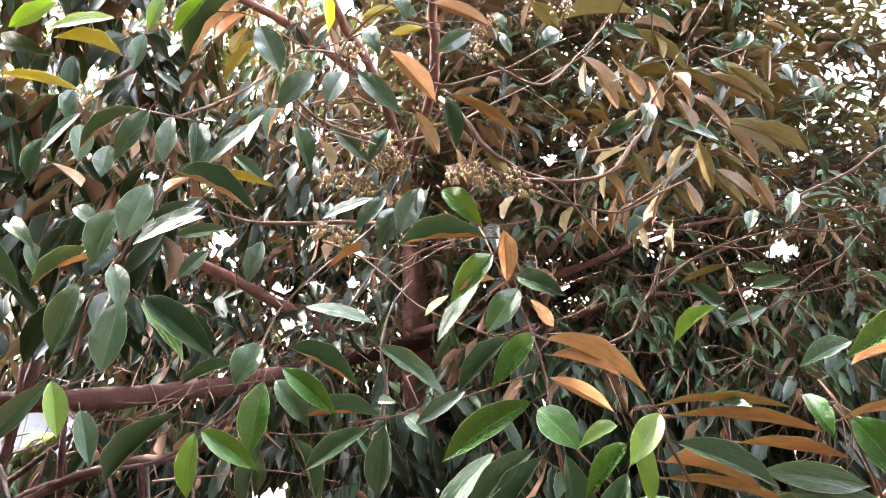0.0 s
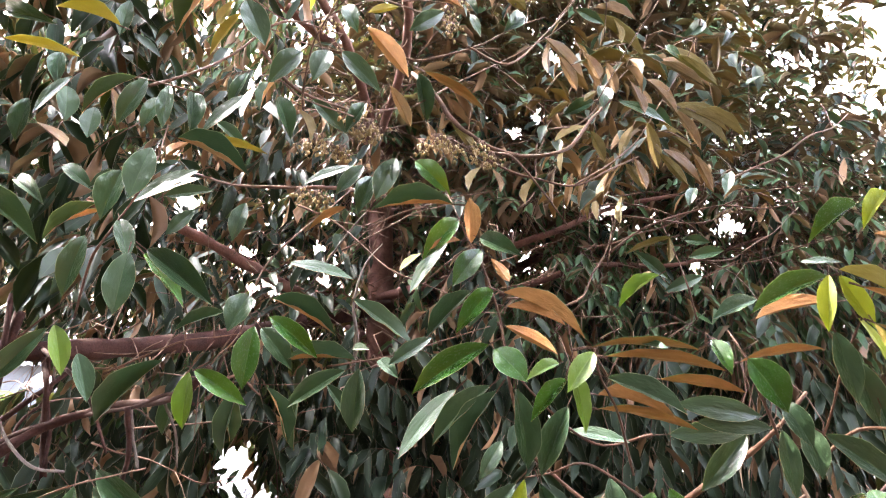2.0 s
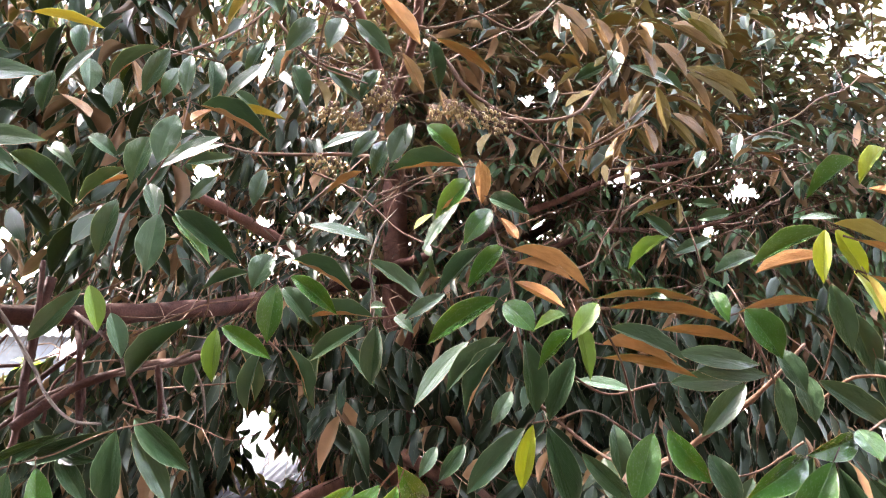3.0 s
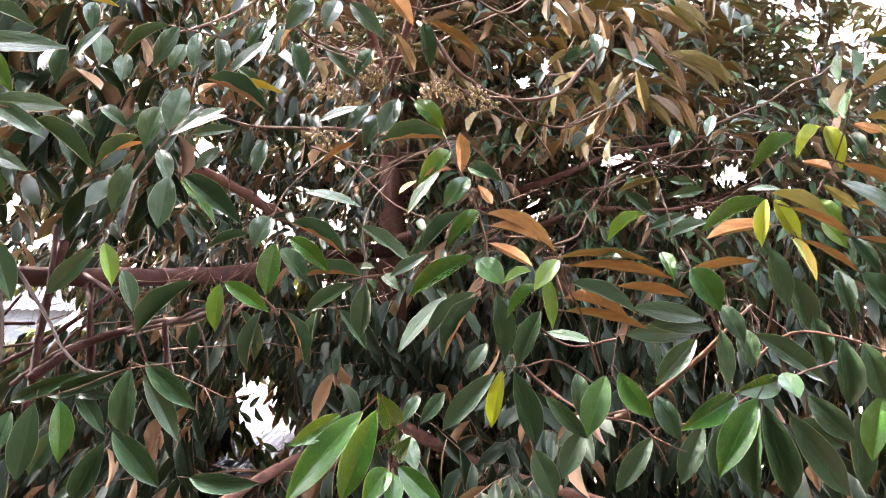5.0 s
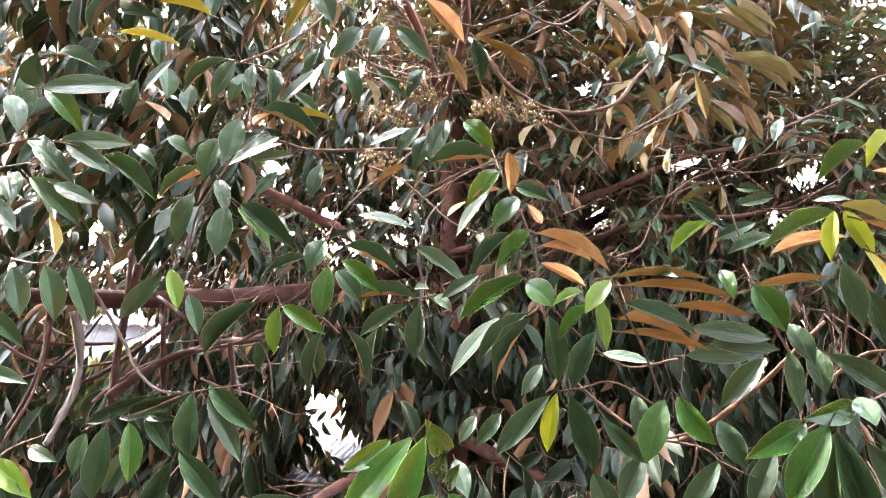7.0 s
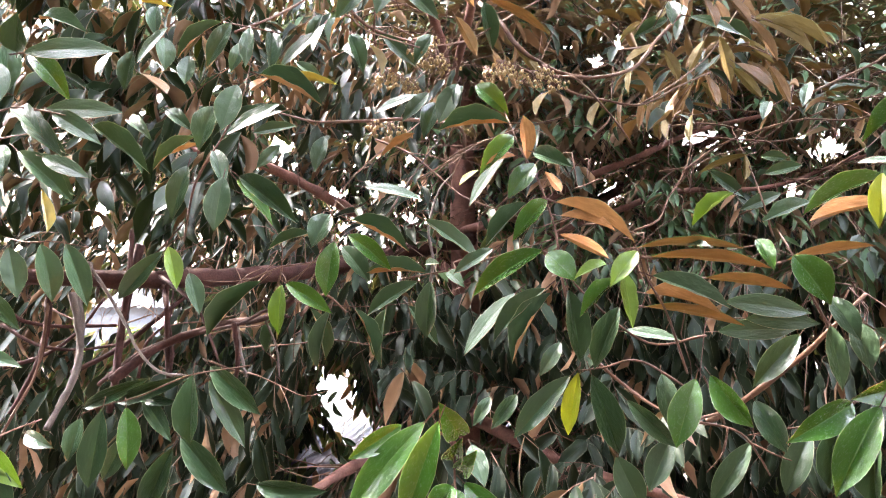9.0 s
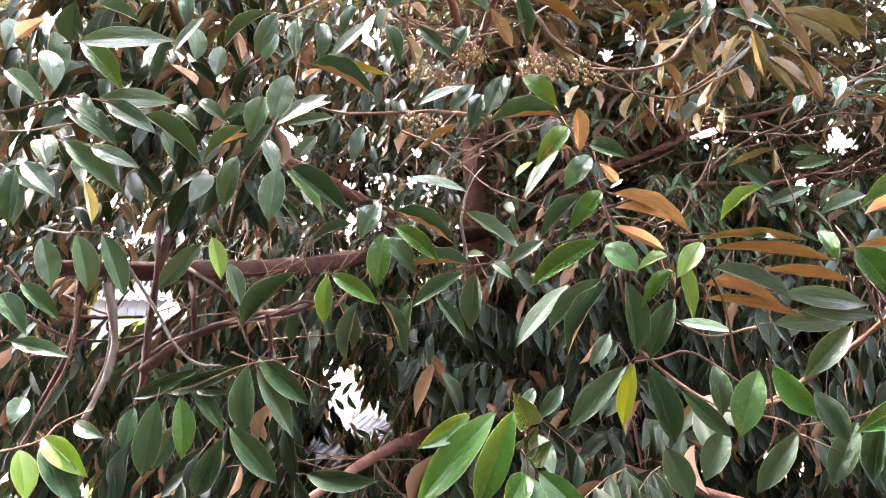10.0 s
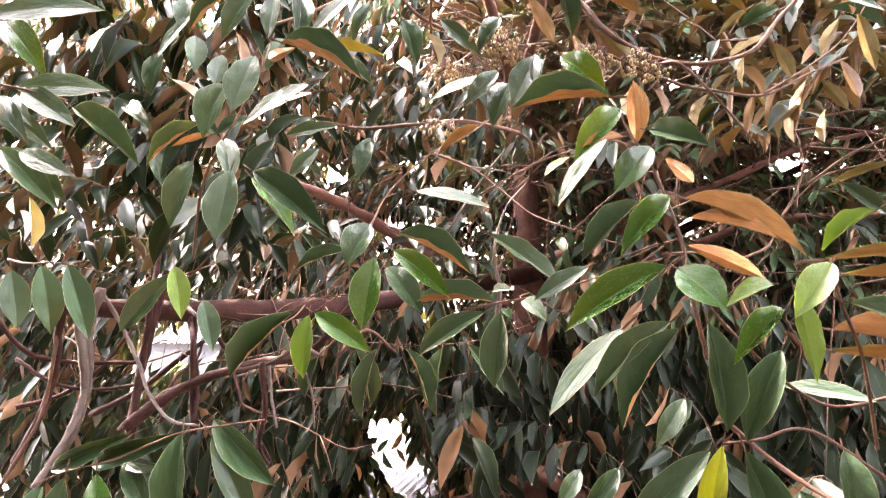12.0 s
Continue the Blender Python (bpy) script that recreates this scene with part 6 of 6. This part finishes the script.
def crown_room(p):
    """How freely leaves grow at a place: 0 outside the crown and in its gaps."""
    x, y, z = p
    dome = ((x + 0.3) / (5.0 if x < -0.3 or z < 3.3 else 3.7)) ** 2 + ((y - 3.6) / 3.4) ** 2 + ((z - 3.9) / (2.2 if z > 3.9 else 2.9)) ** 2
    if 1.1 < z < 2.72 and 2.7 < y < 4.2 and abs(x - 0.1) < 0.5 + 0.72 * y and not in_gap(p):
        return 1.0
    # unseen leaf mass on the left, added to keep the sun off near leaves
    if y < 2.0 and x < -1.05 - 0.92 * y and 3.3 < z < 5.6:
        return 0.6
    # unseen canopy above the view, put there to shade the front
    if (0.6 if x < -0.2 else 1.3 if x < 0.3 else 0.8) < y < 2.6 and 3.65 + 0.62 * y < z < 5.7 and abs(x + 0.1) < 3.0:
        return 1.0
    if dome > 1 or z < 1.3:
        return 0
    front = 2.55
    if z > 3.25 and x > -0.6:
        front = 2.7 if x < 0.35 else 3.05
    if y < front and (z < 4.0 + 0.68 * y or y < 1.0 or x > -0.6):
        return 0
    if in_gap(p):
        return 0
    return (1.0 if y < 3.2 else (1.0 if x < -0.4 else 0.75) if eye_level(p) else 0.9) * (1.0 if z < 4.6 else 0.6) * (1.0 if dome < 0.72 else 0.6)


rng = np.random.default_rng(11)
skel = np.array([tuple(p) for p, r in SKELETON if p.y > 1.5 or p.z > 4.5])
grown, tv, tf = grow(rng, crown_room, (-5.2, 0.2, 1.1), (4.4, 7.0, 6.2), 5300, skel, tree.location, (-1.0, 0.0), (0.105, 0.175), hanging=0.5)
twigs = part("twig", mesh_from("twig", tv, tf, [TWIG]), tree, "thin reddish-brown twigs")
twigs["kind"] = "stuff"
foliage = part("foliage", foliage_mesh("foliage", rng, *grown, FILL_MATS), tree, "dense crown of coppery leaves and green leaves coloured as if in shade")
foliage["kind"] = "stuff"

FAR_CARRIERS = [blade([0, 0.3, 0.72, 1.0], 3, *shape) for shape in SHAPES]


# the far side of the crown, thick with longer leaves
def back_room(p):
    x, y, z = p
    dome = ((x + 0.3) / (5.4 if x < -0.3 or z < 3.3 else 4.0)) ** 2 + ((y - 3.8) / 3.3) ** 2 + ((z - 3.9) / (2.3 if z > 3.9 else 3.4)) ** 2
    if dome > 1 or y < (4.3 if x > -0.8 else 4.0) or z < 0.9 or in_gap(p) or x + 0.9 * (z - 4.2) > (3.0 if z > 3.3 else 4.0):
        return 0
    if eye_level(p):
        return 0.55
    return 1 if x < -0.4 or z < 2.3 or x + 0.9 * (z - 4.2) > 1.6 else 0.5


grown, tv, tf = grow(rng, back_room, (-5.6, 4.0, 0.9), (4.8, 7.0, 6.2), 3500, skel, tree.location, (-0.9, 0.1), (0.14, 0.21), (9, 14), 0.3, 0.8)
twigs = part("twig", mesh_from("twig", tv, tf, [TWIG]), tree, "thin reddish-brown twigs")
twigs["kind"] = "stuff"
foliage = part("foliage", foliage_mesh("foliage", rng, *grown, FAR_MATS, FAR_CARRIERS), tree, "dense far side of the leafy crown")
foliage["kind"] = "stuff"


# larger leaves hanging in front of the crown on the left
def front_room(p):
    x, y, z = p
    return 1 if -0.4 - 0.75 * y < x < -0.25 - 0.25 * y and z > 3.25 and not in_gap(p) else 0


FULL_CARRIERS = [blade([0, 0.08, 0.22, 0.42, 0.64, 0.84, 1.0], 5, *shape) for shape in SHAPES]
grown, tv, tf = grow(rng, front_room, (-2.4, 1.75, 3.25), (0.0, 2.45, 4.9), 130, skel, tree.location, (-1.1, -0.1), (0.135, 0.19), (7, 11), 0.4, 0.7)
twigs = part("twig", mesh_from("twig", tv, tf, [TWIG]), tree, "thin reddish-brown twigs")
twigs["kind"] = "stuff"
foliage = part("foliage", foliage_mesh("foliage", rng, *grown, FRONT_MATS, FULL_CARRIERS), tree, "large glossy green leaves, tops coloured as if in shade, with coppery undersides")
foliage["kind"] = "stuff"


# leaves crowding behind the hanging sprays low down
def crowd_room(p):
    x, y, z = p
    if in_gap(p):
        return 0
    if y < 1.55 or z > 3.33 - 0.27 * y or abs(x - 0.1) > 0.3 + 0.62 * y:
        return 0
    return 0.8 if x > 0.12 else 0.3 if y > 1.7 else 0


grown, tv, tf = grow(rng, crowd_room, (-1.8, 1.3, 1.8), (2.0, 2.45, 3.3), 90, skel, tree.location, (-1.0, -0.1), (0.12, 0.175), (7, 11), 0.3, 0.5)
twigs = part("twig", mesh_from("twig", tv, tf, [TWIG]), tree, "thin reddish-brown twigs")
twigs["kind"] = "stuff"
foliage = part("foliage", foliage_mesh("foliage", rng, *grown, FILL_MATS, FULL_CARRIERS), tree, "green leaves, coloured as if in shade, crowding behind the hanging sprays")
foliage["kind"] = "stuff"


# bronze-backed sprays in front of the crown, on the side where the buds hang
def spray_room(p):
    x, y, z = p
    return 1 if 0.02 + 0.14 * y < x < 0.10 + 0.5 * y and 3.18 + 0.20 * y < z < 3.2 + 0.53 * y and not in_gap(p) else 0


grown, tv, tf = grow(rng, spray_room, (0.1, 1.95, 3.5), (1.5, 2.75, 4.7), 42, skel, tree.location, (-0.9, 0.1), (0.09, 0.15), (7, 11), 0.3, 0.1)
twigs = part("twig", mesh_from("twig", tv, tf, [TWIG]), tree, "thin reddish-brown twigs")
twigs["kind"] = "stuff"
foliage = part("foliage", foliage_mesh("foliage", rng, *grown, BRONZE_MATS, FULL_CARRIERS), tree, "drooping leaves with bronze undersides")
foliage["kind"] = "stuff"


# an unseen leafy bough overhead, added to shade the lower right leaves
def shade_bough_room(p):
    x, y, z = p
    return 1 if z > 3.98 + 0.12 * abs(x - 0.6) and abs(x - 0.45) < 0.55 and 0.1 < y < 1.35 else 0


grown, tv, tf = grow(rng, shade_bough_room, (-0.2, 0.1, 3.9), (1.1, 1.4, 4.75), 150, skel, tree.location, (-0.4, 0.3), (0.13, 0.18), (8, 12), 0.3, 0.0)
twigs = part("twig", mesh_from("twig", tv, tf, [TWIG]), tree, "thin reddish-brown twigs")
twigs["kind"] = "stuff"
foliage = part("foliage", foliage_mesh("foliage", rng, *grown, FILL_MATS), tree, "unseen leafy bough added overhead to block sky light")
foliage["kind"] = "stuff"

# the far right of the crown, seen from below: smaller, thicker-set sprays


def far_room(p):
    x, y, z = p
    if ((x + 0.3) / 4.3) ** 2 + ((y - 4.0) / 3.0) ** 2 + ((z - 3.9) / 2.5) ** 2 > 1 or y < 3.05 or z < 3.0 or in_gap(p):
        return 0
    return 0.78 if eye_level(p) else 0.8 if x + 0.9 * (z - 4.2) < 2.0 else 1.0 if x + 0.9 * (z - 4.2) < 3.3 else 0


grown, tv, tf = grow(rng, far_room, (-0.5, 3.05, 3.0), (3.8, 6.4, 6.3), 5200, skel, tree.location, (-0.9, 0.1), (0.085, 0.15), (9, 14), 0.3, 0.35)
twigs = part("twig", mesh_from("twig", tv, tf, [TWIG]), tree, "thin reddish-brown twigs")
twigs["kind"] = "stuff"
foliage = part("foliage", foliage_mesh("foliage", rng, *grown, FAR_MATS, FAR_CARRIERS), tree, "far sprays of dark green and coppery leaves")
foliage["kind"] = "stuff"

# ---- pale green shrub low down beyond the crown ----
shrub = tagged(new("shrub"), "yellow-green broad-leaved shrub growing beyond the tree", "shrub")
shrub.location = (-4.6, 6.4, 0)
stems = [tuple(Vector((-4.6, 6.4, 0)).lerp(Vector((-4.6 + dx, 6.4 + dy, 2.3)), s)) for dx, dy in ((-1.2, 0), (0, -0.4), (1.0, 0.2)) for s in (0, 0.3, 0.6, 0.9)]
for i in (0, 4, 8):
    vs, fs = tube([Vector(q) - shrub.location for q in stems[i:i + 4]], 0.03, 0.015, 6)
    part("stem", mesh_from("stem", vs, fs, [GREY_TWIG]), shrub)


def shrub_room(p):
    return 1 if ((p[0] + 4.6) / 2.2) ** 2 + ((p[1] - 6.4) / 1.0) ** 2 + ((p[2] - 1.3) / 1.1) ** 2 < 1 else 0


grown, tv, tf = grow(rng, shrub_room, (-6.8, 5.4, 0.3), (-2.4, 7.4, 2.7), 130, np.array(stems), shrub.location, (-0.5, 0.4), (0.14, 0.26))
part("twig", mesh_from("twig", tv, tf, [GREY_TWIG]), shrub)["kind"] = "stuff"
part("foliage", foliage_mesh("foliage", rng, *grown, SHRUB_MATS), shrub, "broad yellow-green leaves")["kind"] = "stuff"


def leafy_twig(points, leaves, seed, kinds=("green", "dull", "bronze")):
    """A thin twig of the inner crown with single leaves down both sides of it."""
    rnd = random.Random(seed)
    stem = branch(points, 0.0035, 0.0015, TWIG, "branch", 5)
    for i in range(leaves):
        s = (i + 0.6) / leaves * (len(points) - 1)
        a, b = Vector(points[int(s)]), Vector(points[min(int(s) + 1, len(points) - 1)])
        foot = a.lerp(b, s - int(s))
        way = (b - a).normalized() * 0.5 + Vector((0, rnd.uniform(-0.4, 0.4), (0.6 if i % 2 else -0.9) * rnd.uniform(0.6, 1.2)))
        face = (rnd.uniform(-0.5, 0.5), rnd.choice((-0.8, -0.8, 0.8)), rnd.uniform(0.0, 0.6))
        leaf(stem, rnd.choice(kinds), foot, foot + way.normalized() * rnd.uniform(0.075, 0.12), face, rnd.uniform(0.34, 0.44))


# thin leafy twigs across the opening above the shed roof
leafy_twig([(-1.188, 3.4, 2.229), (-1.09, 3.37, 2.306), (-0.976, 3.4, 2.355), (-0.879, 3.42, 2.375)], 9, 3)
leafy_twig([(-0.571, 3.5, 2.194), (-0.714, 3.45, 2.14), (-0.842, 3.4, 2.115), (-0.973, 3.4, 2.134)], 9, 8)
leafy_twig([(-0.57, 3.4, 2.084), (-0.681, 3.4, 2.032), (-0.809, 3.35, 2.041), (-0.938, 3.4, 1.987)], 10, 13)
leafy_twig([(-1.03, 3.4, 2.56), (-1.082, 3.4, 2.456), (-1.058, 3.4, 2.377)], 7, 21)
leafy_twig([(-0.62, 3.6, 2.30), (-0.70, 3.6, 2.26), (-0.76, 3.6, 2.24)], 6, 34)
